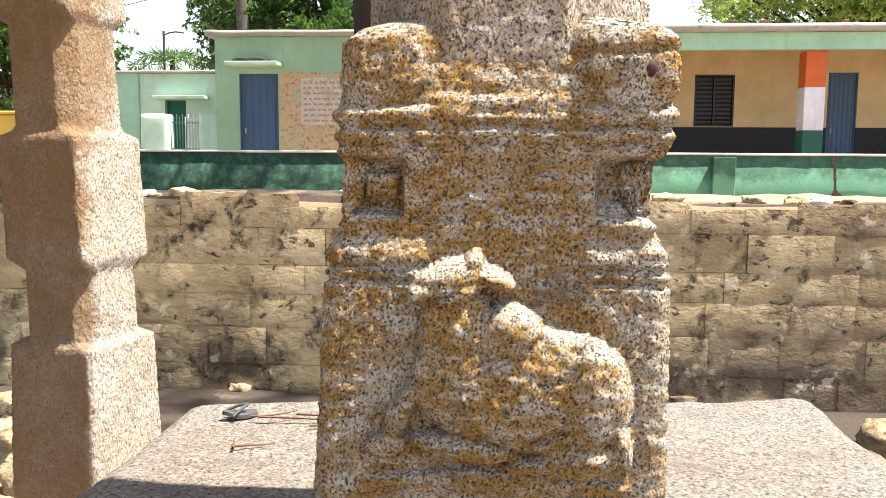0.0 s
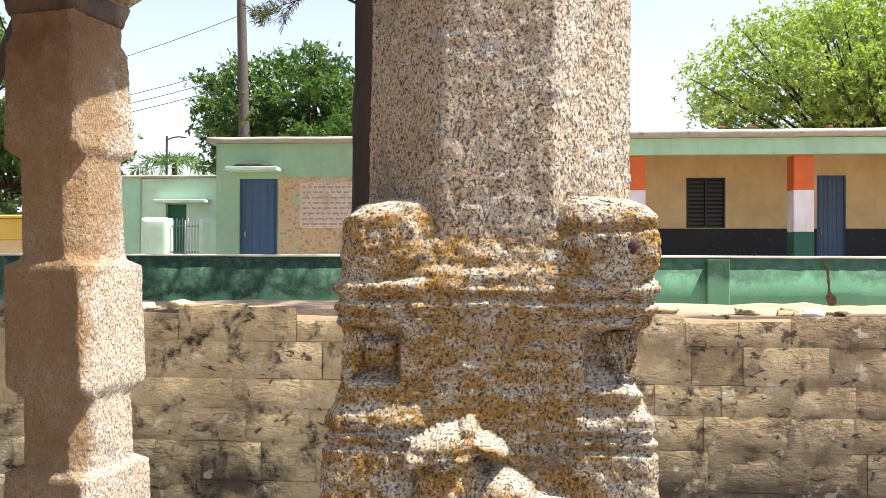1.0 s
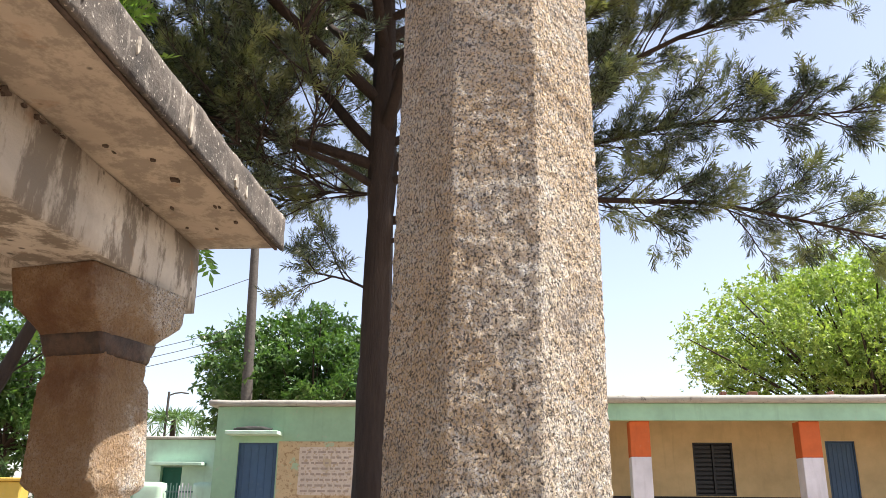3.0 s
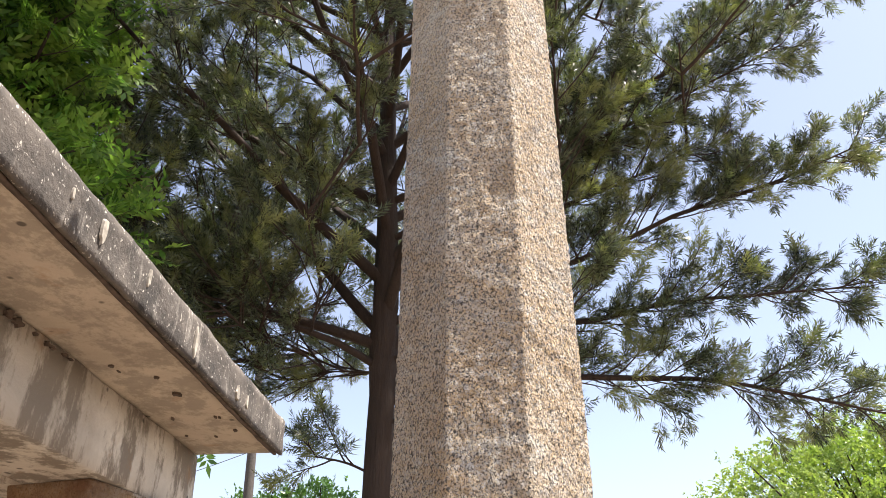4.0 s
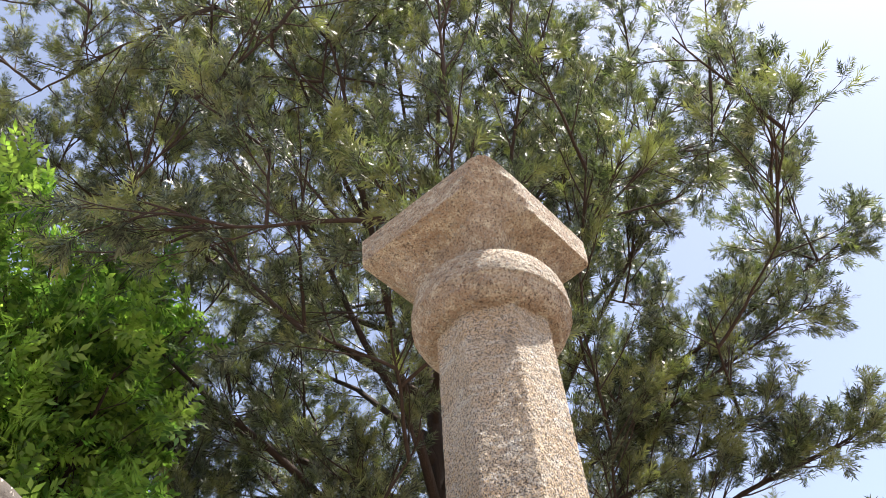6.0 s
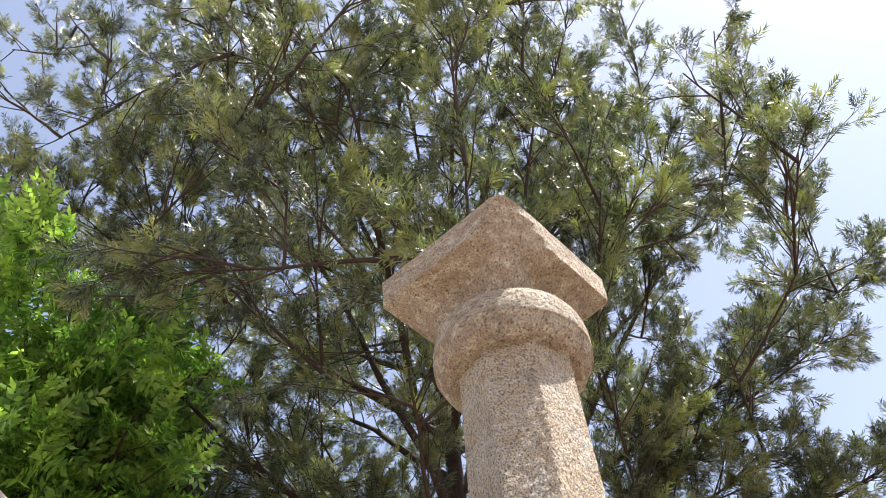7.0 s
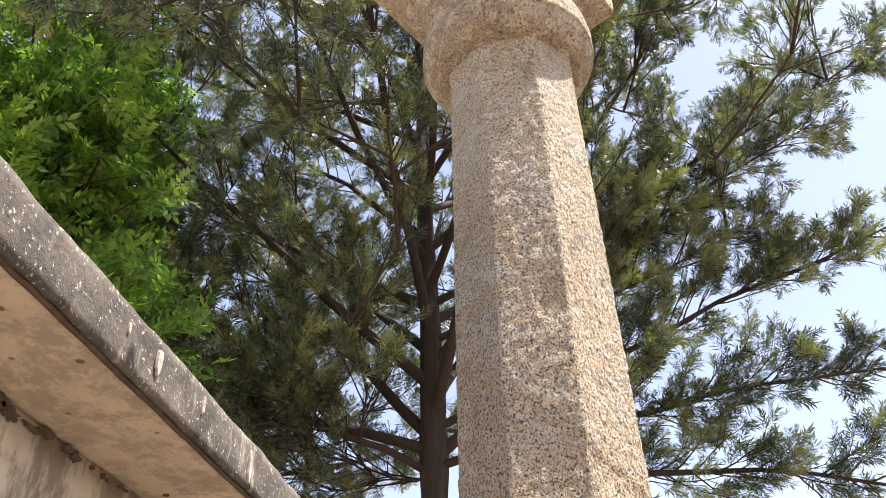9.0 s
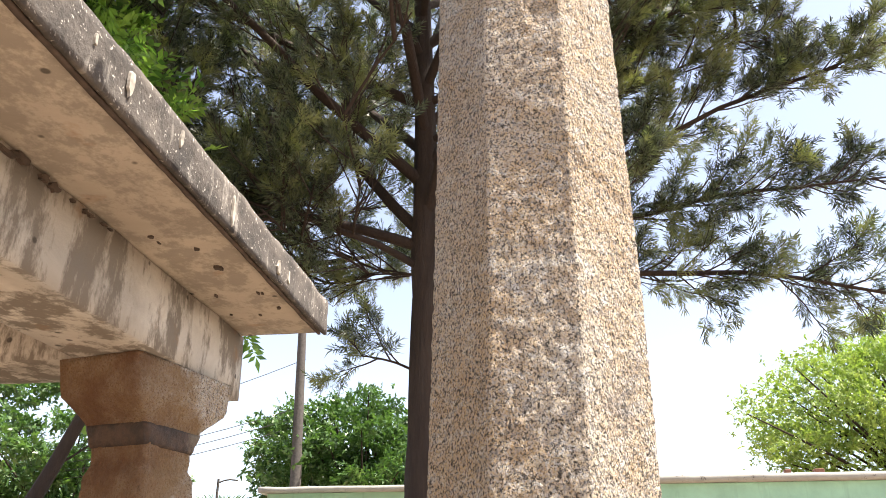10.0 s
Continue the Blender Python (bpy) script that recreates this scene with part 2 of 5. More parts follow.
def weathered():
    k = Nodes("weathered_concrete", 0.95)
    tone = k.mix(k.ramp(k.noise(6, 6, 0.7), (0.35, 0.0), (0.62, 1.0)), (0.035, 0.03, 0.026), (0.12, 0.102, 0.086))
    drip = k.noise(4.5, 5, 0.7, vec=k.scaled((1.0, 5.0, 0.8)))
    tone = k.mix(k.ramp(drip, (0.58, 0.0), (0.68, 0.6)), tone, (0.32, 0.29, 0.25))
    fleck = k.ramp(k.noise(75, 3, 0.6), (0.62, 0.0), (0.68, 0.8))
    tone = k.mix(fleck, tone, (0.5, 0.46, 0.4))
    return k.done(tone, k.bump(k.noise(60, 5, 0.7), 0.006, 0.9))


def lime_plaster(name, a, b, mould):
    k = Nodes(name, 0.92)
    tone = k.mix(k.ramp(k.noise(1.7, 5, 0.65, warp=0.8), (0.35, 0.0), (0.65, 1.0)), a, b)
    darkened = k.ramp(k.noise(4.6, 7, 0.75, vec=k.scaled((1.4, 1.1, 0.42))), (0.46, 0.0), (0.55, mould))
    tone = k.mix(darkened, tone, (0.20, 0.172, 0.14))
    spot = k.ramp(k.cells(7.5), (0.07, 0.95), (0.11, 0.0))
    tone = k.mix(k.math("MULTIPLY", spot, 0.8), tone, (0.03, 0.025, 0.02))
    rust = k.ramp(k.noise(5, 5, 0.6), (0.62, 0.0), (0.74, 0.6))
    tone = k.mix(rust, tone, (0.30, 0.17, 0.08))
    return k.done(tone, k.bump(k.noise(22, 5, 0.65), 0.008, 0.7))


def leaves(name, a, b, c, glow=0.35):
    k = Nodes(name, 0.36)
    tone = k.mix(k.ramp(k.island(), (0.15, 0.0), (0.8, 1.0)), a, b)
    tone = k.mix(k.ramp(k.noise(1.7, 3), (0.48, 0.0), (0.62, 0.85)), tone, c)
    k.link(tone, k.bsdf.inputs["Base Color"])
    thin = k.tree.nodes.new("ShaderNodeBsdfTranslucent")
    k.link(k.mix(1.0, tone, (1.1, 1.25, 0.55), "MULTIPLY"), thin.inputs["Color"])
    both = k.tree.nodes.new("ShaderNodeMixShader")
    both.inputs[0].default_value = glow
    k.link(k.bsdf.outputs[0], both.inputs[1])
    k.link(thin.outputs[0], both.inputs[2])
    k.link(both.outputs[0], k.tree.nodes["Material Output"].inputs["Surface"])
    return k.mat


def bark():
    k = Nodes("bark", 0.95)
    tone = k.mix(k.noise(5, 6, 0.7, vec=k.scaled((4, 4, 0.6))), (0.012, 0.008, 0.006), (0.065, 0.042, 0.03))
    return k.done(tone, k.bump(k.noise(9, 6, 0.7, vec=k.scaled((4, 4, 0.6))), 0.03, 0.9))


def plain(name, colour, rough=0.7, vary=0.25, scale=14.0, metal=0.0):
    k = Nodes(name, rough)
    k.bsdf.inputs["Metallic"].default_value = metal
    shade = k.ramp(k.noise(scale, 4, 0.6), (0.3, 1 - vary), (0.7, 1 + vary * 0.4))
    return k.done(k.mix(1.0, colour, shade, "MULTIPLY"), k.bump(k.noise(scale * 4, 3), 0.002, 0.4))


WALL_STONE = wall_stone()
MORTAR = plain("dark_joint", (0.26, 0.20, 0.12), 0.95)
ALGAE = algae_wall()
EARTH = earth()
WEATHERED = weathered()
SOFFIT = lime_plaster("soffit_plaster", (0.54, 0.475, 0.39), (0.41, 0.355, 0.29), 0.55)
BEAM_LIME = lime_plaster("beam_limewash", (0.64, 0.60, 0.53), (0.42, 0.38, 0.325), 0.95)
MINT = painted("mint_paint", (0.32, 0.52, 0.35))
PALE_MINT = painted("pale_mint_paint", (0.52, 0.72, 0.58), wear=0.2)
SEA_MINT = painted("sea_mint_paint", (0.36, 0.62, 0.46), wear=0.2)
CREAM = painted("cream_paint", (0.60, 0.46, 0.25), wear=0.12)
SOOT = painted("black_dado_paint", (0.016, 0.018, 0.024), worn=(0.12, 0.12, 0.12), wear=0.3)
ORANGE = painted("orange_paint", (0.66, 0.14, 0.035), wear=0.1)
WHITE = painted("white_paint", (0.72, 0.70, 0.76), wear=0.1)
FOREST = painted("forest_paint", (0.012, 0.11, 0.075), wear=0.1)
BLUE = painted("blue_door_paint", (0.045, 0.10, 0.19), worn=(0.15, 0.18, 0.2), wear=0.25, rough=0.55)
COPING = painted("coping_limewash", (0.62, 0.60, 0.54), wear=0.5)
ROOF_EDGE = painted("roof_cement", (0.36, 0.35, 0.315), worn=(0.05, 0.045, 0.04), wear=0.95, scale=3)
NOTICE = peeling("peeling_notice_paint", (0.50, 0.38, 0.23), (0.30, 0.19, 0.10), (0.36, 0.50, 0.34))
NOTICE_PALE = peeling("notice_panel_paint", (0.58, 0.50, 0.43), (0.44, 0.32, 0.2), (0.50, 0.40, 0.27))
FADED_INK = plain("faded_letters", (0.40, 0.32, 0.275), 0.9)
DARK = plain("dark_opening", (0.012, 0.012, 0.014), 0.6)
LOUVRE = plain("louvre_paint", (0.011, 0.011, 0.013), 0.5)
IRON = plain("gate_iron", (0.10, 0.20, 0.18), 0.5)
YELLOW = painted("yellow_paint", (0.60, 0.42, 0.08), wear=0.2)
POLE = plain("pole_cement", (0.08, 0.07, 0.062), 0.9, 0.4)
BARK = bark()
OAK_LEAF = leaves("silky_oak_leaf", (0.012, 0.019, 0.011), (0.115, 0.142, 0.085), (0.26, 0.285, 0.12), 0.32)
NEEM_LEAF = leaves("neem_leaf", (0.055, 0.13, 0.03), (0.19, 0.33, 0.075), (0.34, 0.48, 0.12), 0.58)
FAR_LEAF = leaves("far_leaf", (0.045, 0.10, 0.03), (0.08, 0.16, 0.045), (0.11, 0.19, 0.06))
RAIN_LEAF = leaves("lime_leaf", (0.15, 0.23, 0.055), (0.26, 0.35, 0.09), (0.34, 0.41, 0.12), 0.4)
RUST = plain("rust_brown", (0.11, 0.065, 0.04), 0.9, 0.5, 20)
BARE = plain("bare_cement", (0.40, 0.36, 0.30), 0.9, 0.5, 40)
DARK_BROWN = plain("dark_brown", (0.085, 0.06, 0.045), 0.8, 0.5, 25)
RUBBER = plain("grey_rubber", (0.06, 0.062, 0.066), 0.7)
TWIG = plain("dry_twig", (0.15, 0.085, 0.045), 0.9)
CLOTH = plain("dark_cloth", (0.03, 0.03, 0.03), 0.95)
RED = plain("red_pigment", (0.03, 0.004, 0.006), 0.8)
WIRE = plain("wire", (0.05, 0.05, 0.05), 0.5)

# ---- mesh helpers ----


def part(name, bm, material, parent=None, label="", smooth=False):
    """Links a bmesh as one mesh object, under parent where one is given."""
    me = bpy.data.meshes.new(name)
    bm.to_mesh(me)
    bm.free()
    return part_data(name, me, material, parent, label, smooth)


def part_data(name, me, material, parent=None, label="", smooth=False):
    if not me.materials:
        me.materials.append(material)
    if smooth:
        me.polygons.foreach_set("use_smooth", [True] * len(me.polygons))
    ob = new(name, me)
    ob.parent = parent
    return tagged(ob, label)


def raw(name, verts, faces, material, parent=None, label="", smooth=False):
    me = bpy.data.meshes.new(name)
    me.from_pydata(verts, [], faces)
    me.update()
    return part_data(name, me, material, parent, label, smooth)


def empty(name, place=(0, 0, 0)):
    ob = new(name)
    ob.location = place
    ob.empty_display_size = 0.1
    return ob


def box(x0, x1, y0, y1, z0, z1, bevel=0.01, bm=None):
    bm = bm or bmesh.new()
    made = bmesh.ops.create_cube(bm, size=1.0)["verts"]
    bmesh.ops.transform(bm, verts=made, matrix=Matrix.Translation(((x0 + x1) / 2, (y0 + y1) / 2, (z0 + z1) / 2)) @ Matrix.Diagonal((x1 - x0, y1 - y0, z1 - z0, 1)))
    if bevel:
        edges = list({e for v in made for e in v.link_edges})
        bmesh.ops.bevel(bm, geom=edges, offset=bevel, segments=1, affect="EDGES")
    return bm


def rough_box(name, lo, hi, step, radius, amp, freq, material, parent=None, label="", warp=None):
    """A box with rounded edges whose whole skin is uneven."""
    lo, hi = Vector(lo), Vector(hi)
    index, verts, faces = {}, [], []
    count = [max(2, round((hi[i] - lo[i]) / step)) for i in range(3)]

    def vert(p):
        key = tuple(round(c, 5) for c in p)
        if key not in index:
            q = Vector([min(max(p[i], lo[i] + radius), hi[i] - radius) for i in range(3)])
            d = Vector(p) - q
            r = q + d.normalized() * radius if d.length > 1e-6 else Vector(p)
            r = r + noise.noise_vector(r * freq) * amp + noise.noise_vector(r * freq * 3.1) * amp * 0.4
            index[key] = len(verts)
            verts.append(warp(r) if warp else r)
        return index[key]

    for axis in range(3):
        u, v = (axis + 1) % 3, (axis + 2) % 3
        for side in (0, 1):
            for i in range(count[u]):
                for j in range(count[v]):
                    quad = []
                    for a, b in ((0, 0), (1, 0), (1, 1), (0, 1)):
                        p = [0, 0, 0]
                        p[axis] = (lo, hi)[side][axis]
                        p[u] = lo[u] + (hi[u] - lo[u]) * (i + a) / count[u]
                        p[v] = lo[v] + (hi[v] - lo[v]) * (j + b) / count[v]
                        quad.append(vert(p))
                    faces.append(quad if side else quad[::-1])
    return raw(name, verts, faces, material, parent, label, True)


def lerp_rows(rows, z):
    for a, b in zip(rows, rows[1:]):
        if z <= b[0]:
            f = (z - a[0]) / max(b[0] - a[0], 1e-9)
            return [p + (q - p) * f for p, q in zip(a[1:], b[1:])]
    return list(rows[-1][1:])


def carved(name, rows, wide, corner, dz, relief, material, parent=None, label=""):
    """A standing stone. rows: z, x0, x1, y0, y1, chamfer. wide, corner: points on each side and on each chamfer.
    relief(x, y, z, nx, ny): how far the skin stands out there."""
    z0, z1 = rows[0][0], rows[-1][0]
    levels = max(2, round((z1 - z0) / dz))
    verts, faces = [], []
    ring = 0
    for i in range(levels + 1):
        z = z0 + (z1 - z0) * i / levels
        x0, x1, y0, y1, c = lerp_rows(rows, z)
        c = max(c, 0.004)
        marks = [((x0 + c, y0), (x1 - c, y0), wide, (0, -1)), ((x1 - c, y0), (x1, y0 + c), corner, (0.707, -0.707)),
                 ((x1, y0 + c), (x1, y1 - c), wide, (1, 0)), ((x1, y1 - c), (x1 - c, y1), corner, (0.707, 0.707)),
                 ((x1 - c, y1), (x0 + c, y1), max(4, wide // 4), (0, 1)), ((x0 + c, y1), (x0, y1 - c), corner, (-0.707, 0.707)),
                 ((x0, y1 - c), (x0, y0 + c), wide, (-1, 0)), ((x0, y0 + c), (x0 + c, y0), corner, (-0.707, -0.707))]
        loop = []
        for (ax, ay), (bx, by), n, (nx, ny) in marks:
            for j in range(n):
                f = j / n
                x, y = ax + (bx - ax) * f, ay + (by - ay) * f
                d = relief(x, y, z, nx, ny)
                loop.append((x + nx * d, y + ny * d, z))
        ring = len(loop)
        verts += loop
    for i in range(levels):
        a, b = i * ring, (i + 1) * ring
        for j in range(ring):
            k = (j + 1) % ring
            faces.append((a + j, a + k, b + k, b + j))
    faces.append(tuple(range(ring))[::-1])
    faces.append(tuple(range(levels * ring, levels * ring + ring)))
    return raw(name, verts, faces, material, parent, label, True)


def smooth(a, b, v):
    f = min(max((v - a) / (b - a), 0.0), 1.0)
    return f * f * (3 - 2 * f)


def chisel(x, y, z, deep=1.0):
    """Uneven dressing of stone: pecked pits over broad dents."""
    p = Vector((x, y, z))
    return deep * (noise.noise(p * 75) * 0.0030 + noise.noise(p * 26) * 0.0009 + noise.noise(p * 6) * 0.0014)


def tubes(paths, sides):
    """Verts and faces of tapered tubes along paths of (place, radius)."""
    verts, faces = [], []
    for path in paths:
        start = len(verts)
        for i, (p, r) in enumerate(path):
            q = path[min(i + 1, len(path) - 1)][0] - path[max(i - 1, 0)][0]
            turn = q.to_track_quat("Z", "Y") if q.length > 1e-6 else Vector((0, 0, 1)).to_track_quat("Z", "Y")
            for s in range(sides):
                a = 2 * math.pi * s / sides
                verts.append(p + turn @ Vector((math.cos(a) * r, math.sin(a) * r, 0)))
        for i in range(len(path) - 1):
            for s in range(sides):
                t = (s + 1) % sides
                a = start + i * sides
                faces.append((a + s, a + t, a + sides + t, a + sides + s))
    return verts, faces


# ---- ground ----


def ground_height(x, y):
    if y < 4.02:
        return 0.03 * noise.noise(Vector((x * 0.8, y * 0.8, 0)))
    bank = 1.27 + 0.045 * noise.noise(Vector((x * 1.3, y * 1.3, 3))) + 0.03 * noise.noise(Vector((x * 4, y * 4, 7)))
    return bank + (0.55 - bank) * smooth(5.2, 8.5, y)


def make_ground():
    xs = [-900, -300, -90, -40, -20, -12] + [-8 + 0.25 * i for i in range(57)] + [8, 12, 20, 40, 90, 300, 900]
    ys = [-900, -200, -50, -15, -6] + [-4 + 0.5 * i for i in range(15)] + [3.4, 3.8, 4.0, 4.03] + [4.15 + 0.2 * i for i in range(24)] + [10, 14, 20, 30, 60, 200, 900]
    verts = [(x, y, ground_height(x, y)) for y in ys for x in xs]
    n = len(xs)
    faces = [(j * n + i, j * n + i + 1, (j + 1) * n + i + 1, (j + 1) * n + i) for j in range(len(ys) - 1) for i in range(n - 1)]
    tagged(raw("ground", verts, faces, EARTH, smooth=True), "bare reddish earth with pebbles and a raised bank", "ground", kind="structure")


make_ground()

# ---- stone pillar on its pedestal ----


def blob(x, z, cx, cz, rx, rz, turn=0.0, power=0.6):
    """A rounded swelling, 1 at its middle and 0 at its rim; a small power makes its rim steep."""
    c, s = math.cos(turn), math.sin(turn)
    u, v = ((x - cx) * c + (z - cz) * s) / rx, (-(x - cx) * s + (z - cz) * c) / rz
    d = u * u + v * v
    return (1 - d) ** (0.5 * power) if d < 1 else 0.0


def roll(z, at, tall):
    return max(0.0, 1 - ((z - at) / tall) ** 2)


def block_relief(x, y, z, nx, ny):
    d = chisel(x, y, z, 1.25) + 0.0022 * noise.noise(Vector((x * 120, y * 120, z * 120)))
    if ny > -0.5:
        return d + (0.006 * roll(z, 1.588, 0.014) + 0.005 * roll(z, 1.556, 0.013))
    wx, wz = x + 0.004 * noise.noise(Vector((x * 30, z * 30, 1))), z + 0.004 * noise.noise(Vector((x * 22, z * 22, 5)))
    edge = smooth(0.085, 0.125, abs(wx + 0.015))
    # the hollow between the corner lobes runs up into the shaft
    d -= smooth(1.606, 1.622, wz) * (1 - edge) * (0.005 + 0.014 * smooth(1.62, 1.70, z))
    d += 0.012 * blob(wx, wz, -0.182, 1.655, 0.060, 0.055) + 0.016 * blob(wx, wz, 0.165, 1.655, 0.066, 0.06)
    d -= 0.006 * roll(wx, -0.176, 0.007) * smooth(1.62, 1.635, z) * (1 - smooth(1.665, 1.68, z))
    d -= 0.006 * roll(wz, 1.672, 0.006) * smooth(0.1, 0.13, x)
    d += 0.003 * roll(wz, 1.606, 0.012) * (1 - edge)
    # banded shoulders
    for at, tall, out in ((1.588, 0.013, 0.014), (1.561, 0.011, 0.012), (1.538, 0.010, 0.008)):
        d += out * roll(wz, at, tall) * (0.3 + 0.7 * edge)
    # side niches
    inside = smooth(1.448, 1.458, wz) * (1 - smooth(1.522, 1.534, wz))
    left = smooth(-0.236, -0.226, wx) * (1 - smooth(-0.156, -0.146, wx)) * inside
    d -= 0.036 * left
    d += 0.016 * left * smooth(-0.215, -0.205, wx) * (1 - smooth(-0.165, -0.156, wx)) * smooth(1.468, 1.476, wz) * (1 - smooth(1.506, 1.514, wz))
    right = smooth(0.108, 0.122, wx) * inside
    d -= 0.040 * right
    d += 0.016 * roll(wz, 1.462, 0.014) * smooth(0.108, 0.122, wx) + 0.010 * roll(wz, 1.44, 0.010) * smooth(0.108, 0.122, wx)
    # broken courses over the panel
    panel = smooth(1.405, 1.425, z) * (1 - smooth(1.575, 1.6, z)) * (1 - smooth(0.115, 0.14, abs(x + 0.015)))
    d += 0.0042 * math.sin(wz * 290 + 1.5 * noise.noise(Vector((x * 9, 0, z * 3)))) * panel * (0.5 + 0.8 * noise.noise(Vector((x * 16, 2, z * 16))))
    # lower shoulder: slope and grooves
    d += 0.012 * smooth(1.425, 1.40, wz) * edge
    d -= 0.010 * roll(wz, 1.381, 0.006) * edge + 0.009 * roll(wz, 1.362, 0.006) * (0.4 + 0.6 * edge)
    # seated bull
    b = 0.050 * blob(wx, wz, 0.040, 1.212, 0.128, 0.090, -0.10)
    b = max(b, 0.050 * blob(wx, wz, 0.10, 1.205, 0.066, 0.084))
    b = max(b, 0.052 * blob(wx, wz, -0.052, 1.225, 0.082, 0.085, 0.5))
    b = max(b, 0.054 * blob(wx, wz, -0.002, 1.300, 0.048, 0.034, -0.12))
    b = max(b, 0.056 * blob(wx, wz, -0.075, 1.305, 0.052, 0.058))
    b = max(b, 0.064 * blob(wx, wz, -0.086, 1.360, 0.058, 0.030, 0.33))
    b = max(b, 0.056 * blob(wx, wz, -0.022, 1.366, 0.030, 0.014, -0.35))
    b = max(b, 0.052 * blob(wx, wz, -0.052, 1.390, 0.013, 0.016))
    b = max(b, 0.048 * blob(wx, wz, 0.098, 1.122, 0.060, 0.030, 0.25))
    b = max(b, 0.040 * blob(wx, wz, 0.045, 1.108, 0.055, 0.014, 0.1))
    b = max(b, 0.042 * blob(wx, wz, -0.062, 1.130, 0.080, 0.017, -0.16))
    b = max(b, 0.034 * blob(wx, wz, -0.152, 1.180, 0.016, 0.050, -0.45))
    b = max(b, 0.032 * blob(wx, wz, -0.172, 1.132, 0.030, 0.018, 0.2))
    b = max(b, 0.046 * blob(wx, wz, 0.150, 1.150, 0.014, 0.045, 0.25))
    b = max(b, 0.016 * blob(wx, wz, -0.02, 1.075, 0.19, 0.020))
    b -= 0.012 * blob(wx, wz, -0.105, 1.343, 0.03, 0.005, 0.3) + 0.008 * blob(wx, wz, 0.055, 1.155, 0.06, 0.007, 0.35)
    return d + b


def shaft_relief(x, y, z, nx, ny):
    d = chisel(x, y, z, 1.0)
    if ny < 0:
        edge = 2.835 - 0.9 * (x - 0.0) + 0.025 * noise.noise(Vector((x * 25, y * 25, z * 9)))
        d -= 0.0045 * smooth(edge + 0.008, edge - 0.008, z) * smooth(2.35, 2.7, z)
        d -= 0.005 * max(0.0, 1 - ((z - 3.12) / 0.09) ** 2 - ((x - 0.05) / 0.05) ** 2)
    return d


def lathe(name, profile, centre, sides, bumpy, material, parent, label=""):
    verts, faces = [], []
    fine = []
    for (r0, z0), (r1, z1) in zip(profile, profile[1:]):
        for i in range(5):
            fine.append((r0 + (r1 - r0) * i / 5, z0 + (z1 - z0) * i / 5))
    fine.append(profile[-1])
    for r, z in fine:
        for s in range(sides):
            a = 2 * math.pi * s / sides
            p = Vector((centre[0] + math.cos(a) * r, centre[1] + math.sin(a) * r, z))
            q = r + bumpy * chisel(p.x, p.y, p.z)
            verts.append((centre[0] + math.cos(a) * q, centre[1] + math.sin(a) * q, z + bumpy * 0.5 * chisel(p.y, p.x, p.z)))
    for i in range(len(fine) - 1):
        for s in range(sides):
            t = (s + 1) % sides
            faces.append((i * sides + s, i * sides + t, (i + 1) * sides + t, (i + 1) * sides + s))
    faces.append(tuple(range(sides))[::-1])
    faces.append(tuple(range((len(fine) - 1) * sides, len(fine) * sides)))
    return raw(name, verts, faces, material, parent, label, True)


